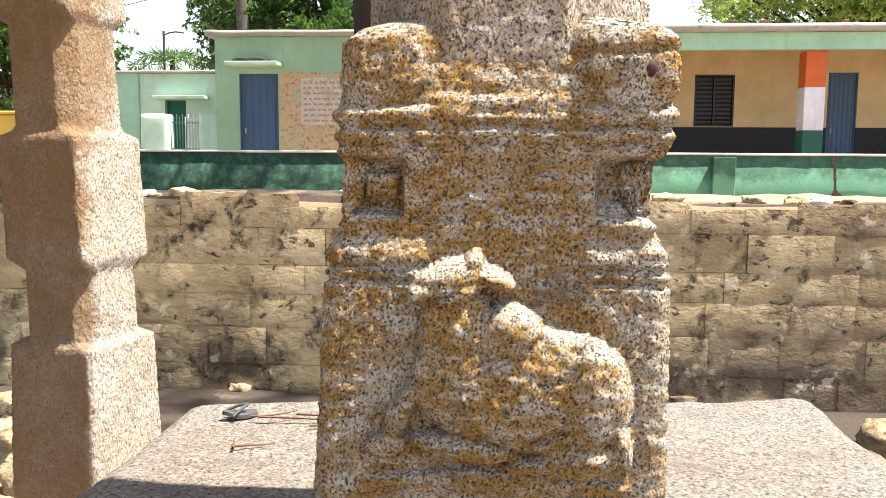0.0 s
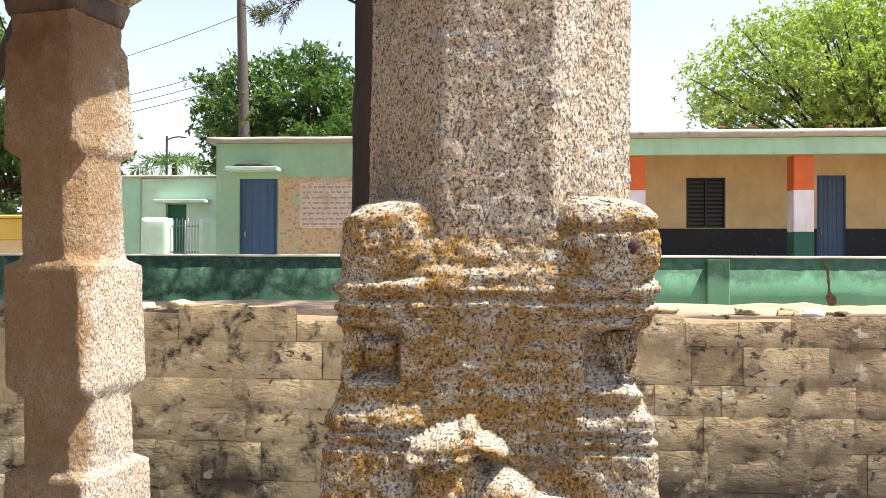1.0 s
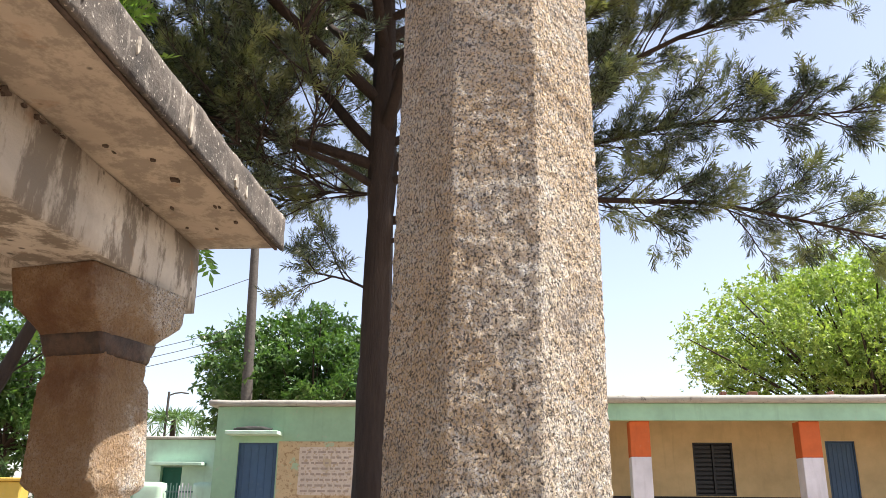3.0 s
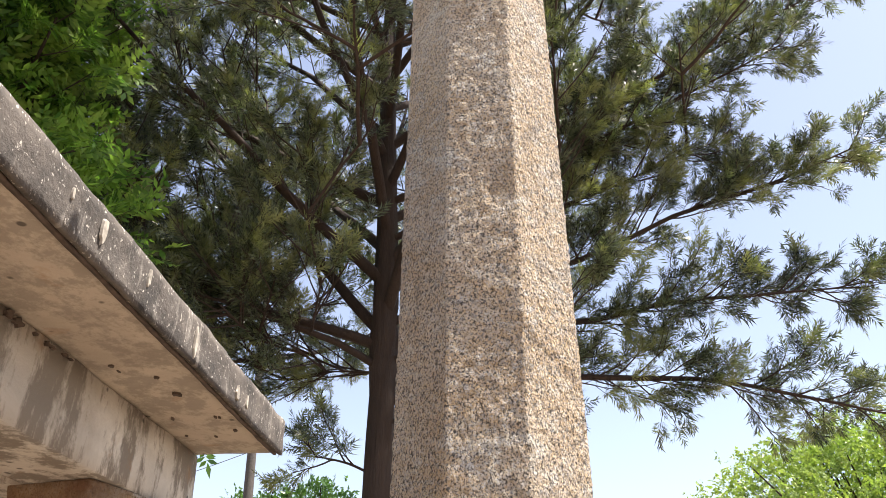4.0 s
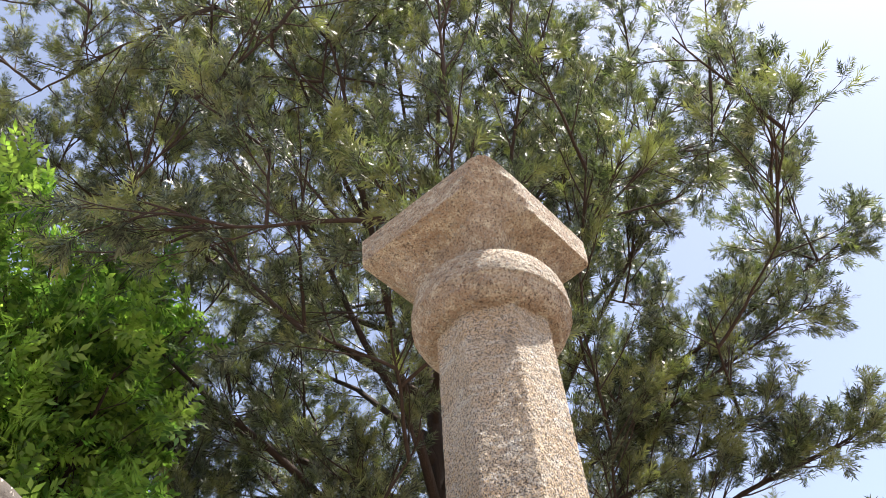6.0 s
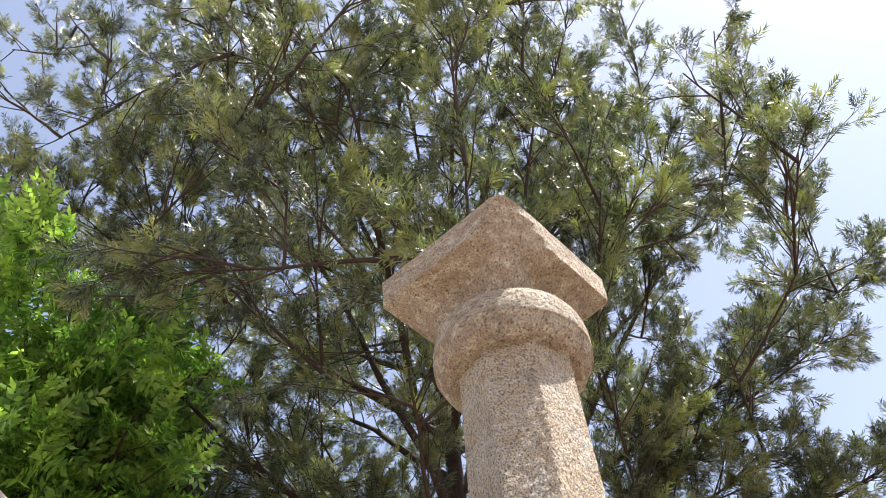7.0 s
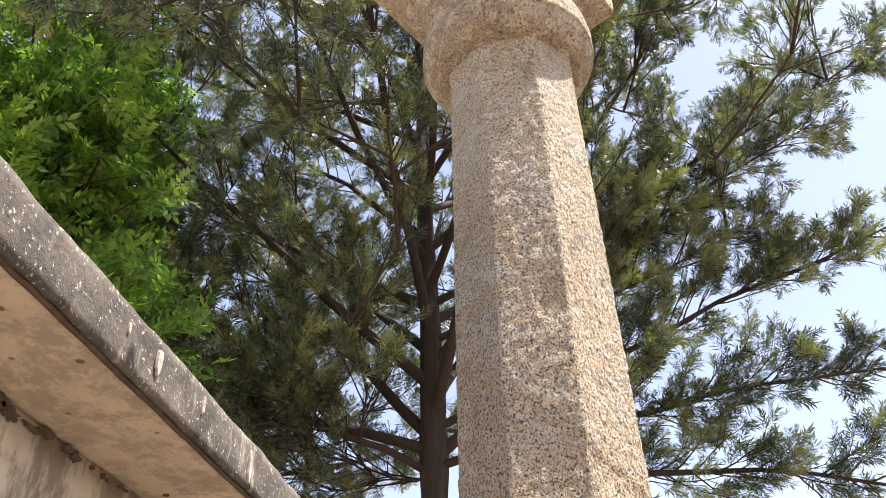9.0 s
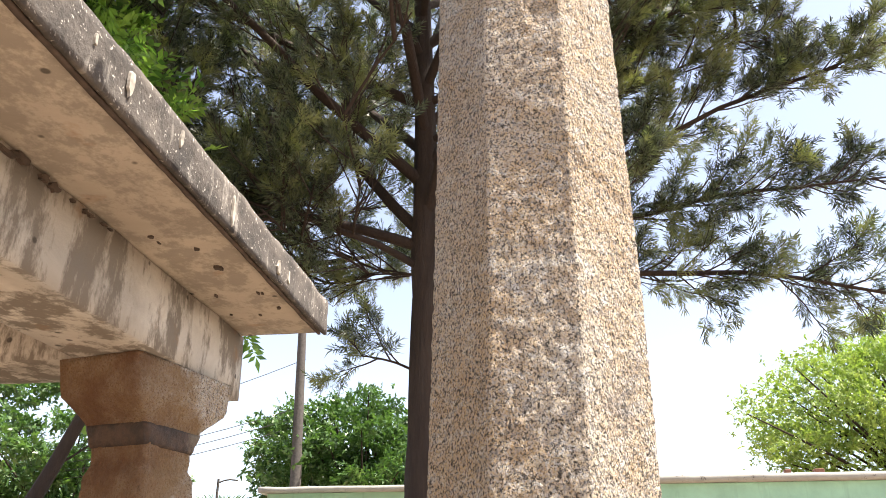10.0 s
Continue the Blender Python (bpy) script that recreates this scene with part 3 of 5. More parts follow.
def make_capital(parent):
    """The square top block: thin straight rim over a hollowed underside that narrows to the ring."""
    rows = [(4.235, 0.165, 0.06), (4.28, 0.192, 0.06), (4.33, 0.226, 0.062), (4.375, 0.252, 0.062), (4.408, 0.272, 0.055), (4.424, 0.279, 0.045),
            (4.434, 0.303, 0.016), (4.555, 0.305, 0.014), (4.576, 0.284, 0.03)]
    verts, faces, per, n = [], [], 14, 0
    turn, cx, cy = radians(60), -0.03, 0.215
    for k, (z0, h0, c0) in enumerate(rows):
        nxt = rows[min(k + 1, len(rows) - 1)]
        for sub in range(3 if k < len(rows) - 1 else 1):
            f = sub / 3
            z, h, c = z0 + (nxt[0] - z0) * f, h0 + (nxt[1] - h0) * f, c0 + (nxt[2] - c0) * f
            loop = []
            corners = [(-h + c, -h), (h - c, -h), (h, -h + c), (h, h - c), (h - c, h), (-h + c, h), (-h, h - c), (-h, -h + c)]
            for i in range(8):
                a, b = corners[i], corners[(i + 1) % 8]
                m = per if i % 2 == 0 else 3
                for j in range(m):
                    g = j / m
                    x, y = a[0] + (b[0] - a[0]) * g, a[1] + (b[1] - a[1]) * g
                    # the underside is scooped in the middle of each side, full at the corners
                    along = x if abs(y) > abs(x) else y
                    scoop = 1 - 0.30 * smooth(4.25, 4.33, z) * (1 - smooth(4.38, 4.43, z)) * (1 - min(1.0, abs(along) / h) ** 1.4)
                    x, y = x * scoop, y * scoop
                    wx, wy = cx + x * math.cos(turn) - y * math.sin(turn), cy + x * math.sin(turn) + y * math.cos(turn)
                    e = 1 + 2.2 * chisel(wx, wy, z)
                    q = Vector((cx + (wx - cx) * e, cy + (wy - cy) * e, z + 0.9 * chisel(wy, wx, z)))
                    # the corner is broken off in two planes
                    for way, limit in ((Vector((0.10, -0.99, 0.08)), 0.40), (Vector((0.45, -0.70, -0.55)), 0.28)):
                        over = (q - Vector((cx, cy, 4.5))).dot(way) - limit
                        if over > 0:
                            q -= way * over
                    loop.append(tuple(q))
            n = len(loop)
            verts += loop
    total = len(verts) // n
    for i in range(total - 1):
        for j in range(n):
            k = (j + 1) % n
            faces.append((i * n + j, i * n + k, (i + 1) * n + k, (i + 1) * n + j))
    faces.append(tuple(range(n))[::-1])
    faces.append(tuple(range((total - 1) * n, total * n)))
    return raw("abacus", verts, faces, GRANITE_CAP, parent, "square capital block with a cracked corner", False)


def make_pillar():
    pillar = tagged(empty("stone_pillar", (0, 0.21, 0.85)), "tall tapering octagonal granite pillar with a carved ochre-stained base block", "pillar")
    keep = Matrix.Translation((0, -0.21, -0.85))
    rows = [(0.83, -0.280, 0.216, -0.004, 0.45, 0.012), (1.05, -0.272, 0.214, -0.002, 0.45, 0.012), (1.36, -0.256, 0.210, 0.0, 0.44, 0.012), (1.405, -0.252, 0.206, 0.0, 0.44, 0.012),
            (1.45, -0.240, 0.186, 0.0, 0.43, 0.012), (1.52, -0.236, 0.186, 0.0, 0.43, 0.012), (1.545, -0.240, 0.208, -0.001, 0.43, 0.012), (1.60, -0.240, 0.213, 0.0, 0.43, 0.012),
            (1.69, -0.230, 0.214, 0.0, 0.43, 0.014), (1.708, -0.222, 0.205, 0.008, 0.42, 0.03), (1.722, -0.20, 0.185, 0.03, 0.40, 0.06)]
    parts = [carved("base_block", rows, 104, 4, 0.0046, block_relief, GRANITE_STAINED, pillar, "square base block carved with a seated bull and banded niches")]
    shaft = [(1.60, -0.222, 0.196, 0.012, 0.428, 0.128), (1.78, -0.220, 0.196, 0.012, 0.428, 0.127), (2.5, -0.205, 0.200, 0.022, 0.416, 0.121), (3.3, -0.192, 0.190, 0.03, 0.403, 0.112), (4.06, -0.182, 0.180, 0.036, 0.395, 0.103)]
    parts.append(carved("shaft", shaft, 22, 18, 0.0085, shaft_relief, GRANITE, pillar, "pecked octagonal granite shaft with a flaked patch"))
    ring = [(0.185, 4.03), (0.22, 4.038), (0.248, 4.06), (0.262, 4.092), (0.264, 4.10), (0.271, 4.106), (0.272, 4.15), (0.266, 4.195), (0.252, 4.225), (0.225, 4.242), (0.2, 4.247)]
    parts.append(lathe("ring", ring, (-0.005, 0.215), 96, 1.0, GRANITE_CAP, pillar, "rounded cushion ring under the capital"))
    parts.append(make_capital(pillar))
    dot = bmesh.new()
    bmesh.ops.create_uvsphere(dot, u_segments=10, v_segments=6, radius=0.009, matrix=Matrix.Translation((0.176, -0.015, 1.648)) @ Matrix.Diagonal((1, 0.3, 1.15, 1)))
    parts.append(part("pigment_spot", dot, RED, pillar, "dab of dark red pigment", True))
    for p in parts:
        p.matrix_parent_inverse = keep
    return pillar


make_pillar()


def pedestal_skew(p):
    y = p.y + 0.13 * p.x * smooth(0.0, 1.0, p.y)
    return Vector((p.x, y, p.z))


tagged(rough_box("pedestal", (-0.875, -0.72, -0.05), (0.865, 1.14, 0.855), 0.045, 0.035, 0.012, 3.5, GRANITE_SLAB, warp=pedestal_skew),
       "rough pale granite pedestal slab under the pillar", "pedestal")

# ---- open pavilion with its column, beam and flat roof ----


def make_column():
    col = tagged(empty("pavilion_column", (-1.555, 1.665, 0)), "squat granite column with square blocks and a bracket top under the pavilion beam", "column", "pavilion columns")
    a, b = 0.172, 0.155

    def row(z, h, c, grow=0.0):
        lean = 0.02 - 0.047 * max(0.0, z - 1.0)
        return (z, lean - h - grow * 0.2, lean + h + grow * 0.2, -h - grow, h + grow, c)

    rows = [row(-0.05, 0.19, 0.01), row(0.5, 0.182, 0.01), row(0.875, 0.172, 0.01), row(0.89, b, 0.06), row(1.145, b - 0.003, 0.06), row(1.165, 0.168, 0.01),
            row(1.60, 0.166, 0.01), row(1.62, b - 0.008, 0.058), row(1.985, b - 0.012, 0.055), row(2.005, 0.158, 0.01), row(2.38, 0.148, 0.012), row(2.42, 0.136, 0.02),
            row(2.50, 0.136, 0.012), row(2.58, 0.142, 0.01, 0.03), row(2.63, 0.155, 0.01, 0.08), row(2.665, 0.165, 0.01, 0.11), row(2.80, 0.17, 0.01, 0.125)]
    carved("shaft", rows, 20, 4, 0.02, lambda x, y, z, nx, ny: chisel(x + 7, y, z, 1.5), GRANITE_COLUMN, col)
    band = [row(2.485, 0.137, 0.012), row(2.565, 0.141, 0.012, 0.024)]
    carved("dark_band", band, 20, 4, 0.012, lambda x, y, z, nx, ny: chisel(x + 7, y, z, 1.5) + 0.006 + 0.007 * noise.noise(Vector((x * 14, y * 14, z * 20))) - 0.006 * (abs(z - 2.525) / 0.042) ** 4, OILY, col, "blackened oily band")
    return col


column = make_column()
column.matrix_world = pose(-1.555, 1.665, 0, 0, 0, -13)
for place in ((-1.555, -1.75, 0), (-4.4, 1.665, 0), (-4.4, -1.75, 0)):
    copy_thing(column, pose(*place))

roof = tagged(empty("pavilion_roof", (-2.9, -0.6, 2.8)), "flat concrete pavilion roof on limewashed beams with a weathered black edge", "roof")
keep_roof = Matrix.Translation((2.9, 0.6, -2.8))
for made in (
    rough_box("roof_slab", (-5.0, -3.4, 3.115), (-1.055, 2.21, 3.262), 0.11, 0.012, 0.006, 4, SOFFIT, roof, "stained cream plaster soffit"),
    rough_box("eave_face", (-1.066, -3.41, 3.107), (-1.046, 2.225, 3.275), 0.03, 0.006, 0.006, 9, WEATHERED, roof, "blackened cement edge with peeling white patches"),
    rough_box("end_face", (-4.9, 2.208, 3.122), (-1.068, 2.226, 3.272), 0.06, 0.006, 0.005, 9, WEATHERED, roof, "blackened cement edge"),
    rough_box("drip_edge", (-1.086, -3.38, 3.104), (-1.068, 2.20, 3.117), 0.05, 0.005, 0.003, 14, DARK_BROWN, roof, "dark uneven strip along the outer soffit edge"),
    rough_box("beam", (-1.81, -3.2, 2.80), (-1.44, 2.205, 3.112), 0.09, 0.012, 0.007, 3, BEAM_LIME, roof, "limewashed beam with damp streaks"),
    rough_box("beam", (-4.6, -3.2, 2.80), (-4.2, 2.20, 3.112), 0.2, 0.012, 0.007, 3, BEAM_LIME, roof),
    rough_box("cross_beam", (-4.2, 1.48, 2.82), (-1.815, 1.85, 3.112), 0.1, 0.012, 0.007, 3, BEAM_LIME, roof),
):
    made.matrix_parent_inverse = keep_roof


def make_flakes():
    """Places where the black crust has come off the roof edge."""
    rng = random.Random(4)
    for y, z, w, h in ((0.30, 3.205, 0.016, 0.05), (0.60, 3.215, 0.010, 0.03), (1.02, 3.18, 0.013, 0.055), (1.5, 3.165, 0.02, 0.03), (1.62, 3.17, 0.012, 0.035), (0.12, 3.21, 0.006, 0.02)):
        edge = []
        for i in range(14):
            a = 2 * math.pi * i / 14
            r = rng.uniform(0.6, 1.1)
            edge.append((0, math.cos(a) * r * w, math.sin(a) * r * h))
        verts = [(-1.0385 + p[0], y + p[1], z + p[2]) for p in edge] + [(-1.046, y + p[1] * 1.1, z + p[2] * 1.1) for p in edge]
        faces = [tuple(range(14))] + [(i, i + 14, (i + 1) % 14 + 14, (i + 1) % 14) for i in range(14)]
        ob = raw("bare_patch", verts, faces, BARE, roof)
        ob.matrix_parent_inverse = keep_roof


make_flakes()


def make_mould():
    """Black crust along the top of the beam and small spots on the soffit."""
    rng = random.Random(9)

    def blot(name, at, u, v, out, w, h):
        edge = [(math.cos(2 * math.pi * i / 16), math.sin(2 * math.pi * i / 16), rng.uniform(0.5, 1.15)) for i in range(16)]
        top = [Vector(at) + Vector(u) * (x * r * w) + Vector(v) * (y * r * h) for x, y, r in edge]
        low = [p - Vector(out) * 0.02 for p in top]
        faces = [tuple(range(16))] + [(i, i + 16, (i + 1) % 16 + 16, (i + 1) % 16) for i in range(16)]
        raw(name, [tuple(p) for p in top + low], faces, DARK_BROWN, roof).matrix_parent_inverse = keep_roof

    for i in range(26):
        y = -0.9 + 0.075 * i + rng.uniform(-0.04, 0.04)
        fade = 1.0 - smooth(0.1, 1.1, y) * 0.75
        blot("mould_crust", (-1.431, y, 3.098 - rng.uniform(0.0, 0.03) * fade), (0, 1, 0), (0, 0, 1), (1, 0, 0), rng.uniform(0.03, 0.06) * fade, rng.uniform(0.008, 0.03) * fade)
    for i in range(11):
        blot("mould_spot", (rng.uniform(-1.40, -1.14), rng.uniform(1.0, 2.1), 3.1075), (1, 0, 0), (0, 1, 0), (0, 0, -1), rng.uniform(0.005, 0.014), rng.uniform(0.008, 0.022))


make_mould()

# ---- retaining wall ----
wall = tagged(rough_box("retaining_wall", (-9.0, 3.965, -0.1), (8.0, 4.30, 1.255), 0.18, 0.02, 0.02, 2.2, MORTAR), "retaining wall of weathered buff stone blocks in courses", "wall", kind="structure")


def block_mesh(seed):
    """One quarry-faced block of unit size, standing on its base at the middle, proud towards -y."""
    rng = random.Random(seed)
    nx, nz = 4, 3
    verts, faces = [], []
    for j in range(nz + 1):
        for i in range(nx + 1):
            u, v = i / nx - 0.5, j / nz - 0.5
            rim = i in (0, nx) or j in (0, nz)
            verts.append((u, 0.0 if rim else -rng.uniform(0.25, 1.0), v))
    for j in range(nz):
        for i in range(nx):
            a = j * (nx + 1) + i
            faces.append((a, a + 1, a + nx + 2, a + nx + 1))
    loop = [i for i in range(nx + 1)] + [(j + 1) * (nx + 1) + nx for j in range(nz)] + [nz * (nx + 1) + nx - 1 - i for i in range(nx)] + [(nz - 1 - j) * (nx + 1) for j in range(nz - 1)]
    start = len(verts)
    verts += [(verts[i][0], 3.0, verts[i][2]) for i in loop]
    n = len(loop)
    for k in range(n):
        faces.append((loop[(k + 1) % n], loop[k], start + k, start + (k + 1) % n))
    me = bpy.data.meshes.new("stone_block")
    me.from_pydata(verts, [], faces)
    me.materials.append(WALL_STONE)
    me.polygons.foreach_set("use_smooth", [True] * len(me.polygons))
    return me


def lay_blocks():
    rng = random.Random(11)
    kinds = [block_mesh(s) for s in range(10)]
    tops = (1.275, 1.085, 0.845, 0.655, 0.44, 0.19, -0.06)
    for hi, lo in zip(tops, tops[1:]):
        x = -7.2 + rng.uniform(0, 0.4)
        while x < 5.2:
            w = rng.uniform(0.30, 0.56)
            top = hi + (rng.uniform(-0.06, 0.03) if hi > 1.2 else 0.0)
            ob = new("stone_block", rng.choice(kinds))
            ob.parent = wall
            gap = rng.uniform(0.001, 0.005)
            ob.location = (x + w / 2, 3.945 + rng.uniform(-0.010, 0.006), (top + lo) / 2)
            ob.scale = (w - gap, rng.uniform(0.003, 0.009), top - lo - gap)
            ob.rotation_euler = (0, rng.uniform(-0.006, 0.006), 0)
            x += w


lay_blocks()


def make_stone(place, size, seed, material, label):
    rng = random.Random(seed)
    bm = bmesh.new()
    bmesh.ops.create_icosphere(bm, subdivisions=3, radius=1.0)
    off = Vector((rng.uniform(0, 50), rng.uniform(0, 50), 0))
    for v in bm.verts:
        c = Vector([math.copysign(abs(t) ** 0.45, t) for t in v.co])
        c *= 1 + 0.45 * noise.noise(c * 1.1 + off) + 0.14 * noise.noise(c * 3 + off)
        v.co = Vector((c.x * size[0], c.y * size[1], c.z * size[2]))
    ob = part("loose_stone", bm, material, None, label, True)
    ob.matrix_world = pose(place[0], place[1], place[2] + size[2] * 0.75, rng.uniform(-8, 8), rng.uniform(-8, 8), rng.uniform(0, 180))
    return tagged(ob, label, "stone", "loose stones")


for i, (x, y, z, s) in enumerate(((-2.15, 2.3, 0, 0.13), (-2.4, 2.55, 0, 0.16), (-2.65, 2.9, 0, 0.2), (-2.75, 3.4, 0, 0.2), (-2.5, 2.72, 0.2, 0.12), (-2.9, 2.45, 0, 0.15),
                                  (-2.55, 2.35, 0, 0.12), (-2.42, 2.5, 0.14, 0.11), (1.72, 2.75, 0, 0.13), (1.62, 2.2, 0, 0.12), (2.0, 3.2, 0, 0.16), (2.3, 2.9, 0, 0.15), (1.95, 2.4, 0.0, 0.2))):
    make_stone((x, y, z), (s, s * 0.75, s * 0.6), 40 + i, WALL_STONE, "rough buff rubble stone lying on the earth")
rng_cap = random.Random(21)
for i in range(46):
    x = rng_cap.uniform(-3.6, 3.2)
    s = rng_cap.uniform(0.03, 0.085)
    y = rng_cap.uniform(3.99, 4.4)
    make_stone((x, y, ground_height(x, y) - s * 0.15), (s * 1.6, s, s * 0.4), 90 + i, WALL_STONE if i % 9 else COPING, "small loose stone on the bank above the wall")

# ---- painted compound wall ----
cwall = tagged(empty("compound_wall", (0, 12.95, 0.5)), "mint-green compound wall blackened with algae under a pale coping", "wall", kind="structure")
for made in (rough_box("wall_panel", (-24, 12.92, 0.3), (24, 13.12, 1.625), 0.6, 0.01, 0.006, 1, ALGAE, cwall),
             rough_box("coping", (-24, 12.89, 1.622), (24, 13.15, 1.665), 0.5, 0.01, 0.006, 2, COPING, cwall, "thin limewashed coping")):
    made.matrix_parent_inverse = Matrix.Translation((0, -12.95, -0.5))
for x in (-7.3, -0.25, 3.4, 10.4):
    made = part("pilaster", box(x, x + 0.37, 12.84, 12.93, 0.3, 1.6, 0.01), ALGAE, cwall)
    made.matrix_parent_inverse = Matrix.Translation((0, -12.95, -0.5))

crack_verts, crack_faces = [], []
rng_crack = random.Random(2)
for i in range(12):
    f = i / 11
    x, w = 5.36 + 0.12 * f + rng_crack.uniform(-0.025, 0.025), 0.012 + 0.02 * rng_crack.random() + (0.05 if 6 < i < 9 else 0)
    z = 1.61 - 1.0 * f
    crack_verts += [(x - w, 12.916, z), (x + w, 12.916, z), (x + w, 12.93, z), (x - w, 12.93, z)]
    if i:
        a = 4 * i
        for p, q in ((0, 1), (1, 2), (3, 0)):
            crack_faces.append((a - 4 + p, a - 4 + q, a + q, a + p))
made = raw("rust_stain", crack_verts, crack_faces, RUST, cwall, "rusty brown crack stain")
made.matrix_parent_inverse = Matrix.Translation((0, -12.95, -0.5))

# ---- green house with the blue door ----


def holder(name, at, label, category):
    return tagged(empty(name, at), label, category), Matrix.Translation(-Vector(at))


def under(ob, back):
    if ob.parent.type == "EMPTY":
        ob.matrix_parent_inverse = back
    return ob


def wall_with_openings(x0, x1, y0, y1, z0, z1, openings):
    """A wall along x, one closed skin, with openings (x0, x1, z0, z1) through it."""
    xs = sorted({x0, x1, *(v for o in openings for v in o[:2])})
    zs = sorted({z0, z1, *(v for o in openings for v in o[2:])})
    nx, nz = len(xs) - 1, len(zs) - 1

    def solid(i, j):
        if not (0 <= i < nx and 0 <= j < nz):
            return False
        cx, cz = (xs[i] + xs[i + 1]) / 2, (zs[j] + zs[j + 1]) / 2
        return not any(a < cx < b and c < cz < d for a, b, c, d in openings)

    bm, verts = bmesh.new(), {}

    def corner(i, side, j):
        key = (i, side, j)
        if key not in verts:
            verts[key] = bm.verts.new((xs[i], (y0, y1)[side], zs[j]))
        return verts[key]

    for i in range(nx):
        for j in range(nz):
            if not solid(i, j):
                continue
            bm.faces.new([corner(i, 0, j), corner(i + 1, 0, j), corner(i + 1, 0, j + 1), corner(i, 0, j + 1)])
            bm.faces.new([corner(i, 1, j + 1), corner(i + 1, 1, j + 1), corner(i + 1, 1, j), corner(i, 1, j)])
            for di, dj, a, b in ((-1, 0, (0, 1), (0, 0)), (1, 0, (1, 0), (1, 1)), (0, -1, (0, 0), (1, 0)), (0, 1, (1, 1), (0, 1))):
                if not solid(i + di, j + dj):
                    (ai, aj), (bi, bj) = a, b
                    bm.faces.new([corner(i + bi, 0, j + bj), corner(i + ai, 0, j + aj), corner(i + ai, 1, j + aj), corner(i + bi, 1, j + bj)])
    bmesh.ops.recalc_face_normals(bm, faces=bm.faces)
    return bm


def door_leaf(x0, x1, y, z0, z1, parent, back, ribs):
    frame_bm = box(x0 - 0.05, x0, y - 0.02, y + 0.1, z0, z1 + 0.05, 0.005)
    box(x1, x1 + 0.05, y - 0.02, y + 0.1, z0, z1 + 0.05, 0.005, frame_bm)
    box(x0 - 0.05, x1 + 0.05, y - 0.02, y + 0.1, z1 + 0.002, z1 + 0.05, 0.005, frame_bm)
    door = under(part("door", box(x0, x1, y + 0.02, y + 0.06, z0, z1, 0.004), BLUE, parent, "flat blue-painted sheet-metal door"), back)
    under(part("door_frame", frame_bm, BLUE, door), back)
    for i in range(ribs):
        rx = x0 + (x1 - x0) * (i + 0.5) / ribs
        under(part("rib", box(rx - 0.012, rx + 0.012, y + 0.008, y + 0.022, z0 + 0.03, z1 - 0.03, 0.004), BLUE, door), back)
    under(part("door_handle", box(x0 + 0.08, x0 + 0.11, y - 0.02, y + 0.02, (z0 + z1) / 2, (z0 + z1) / 2 + 0.12, 0.005), ROOF_EDGE, door), back)
    return door


house, back = holder("green_house", (-4, 18, 0.6), "mint-green single-storey house with a blue door and a flat cement roof", "house")
under(part("wall", wall_with_openings(-6.38, -1.2, 16.18, 16.40, 0.5, 4.10, [(-5.86, -5.0, 0.5, 3.33)]), MINT, house), back)
under(part("wall", box(-6.38, -6.16, 16.402, 20.0, 0.5, 4.10, 0.01), MINT, house), back)
under(part("wall", box(-6.15, -1.2, 19.8, 20.0, 0.5, 4.10, 0.01), MINT, house), back)
under(part("wall", box(-1.42, -1.2, 16.402, 19.79, 0.5, 4.10, 0.01), MINT, house), back)
under(rough_box("roof", (-6.55, 16.0, 4.105), (-1.1, 20.1, 4.23), 0.2, 0.02, 0.012, 2, ROOF_EDGE, house, "grey cement roof slab with black streaks"), back)
under(part("canopy", box(-6.04, -4.9, 15.75, 16.175, 3.47, 3.55, 0.01), PALE_MINT, house, "thin concrete canopy over the door"), back)
door_leaf(-5.84, -5.02, 16.24, 0.8, 3.31, house, back, 5)
under(part("doorstep", box(-6.1, -4.8, 15.9, 16.17, 0.45, 0.8, 0.02), ROOF_EDGE, house), back)
under(part("notice_ground", box(-4.97, -2.6, 16.168, 16.184, 1.35, 3.36, 0.002), NOTICE, house, "peeling cream painted notice panel"), back)
sheet = under(part("notice_panel", box(-4.5, -3.3, 16.160, 16.172, 2.25, 3.24, 0.002), NOTICE_PALE, house, "pale panel with faded lettering"), back)
rng_ink = random.Random(8)
for row in range(8):
    x = -4.44
    z = 3.14 - row * 0.115
    while x < -3.42:
        w = rng_ink.uniform(0.05, 0.17)
        under(part("letter_bar", box(x, min(x + w, -3.36), 16.154, 16.162, z - 0.022, z + 0.022, 0), FADED_INK, sheet), back)
        x += w + rng_ink.uniform(0.03, 0.06)

bundle_bm = bmesh.new()
bmesh.ops.create_icosphere(bundle_bm, subdivisions=3, radius=1.0)
for v in bundle_bm.verts:
    c = v.co * (1 + 0.25 * noise.noise(v.co * 2.0))
    v.co = Vector((-5.5 + c.x * 0.42, 15.96 + c.y * 0.14, 3.555 + max(c.z + 0.6, 0) * 0.065))
tagged(part("cloth_bundle", bundle_bm, CLOTH, None, "", True), "dark rolled cloth lying on the door canopy", "cloth")

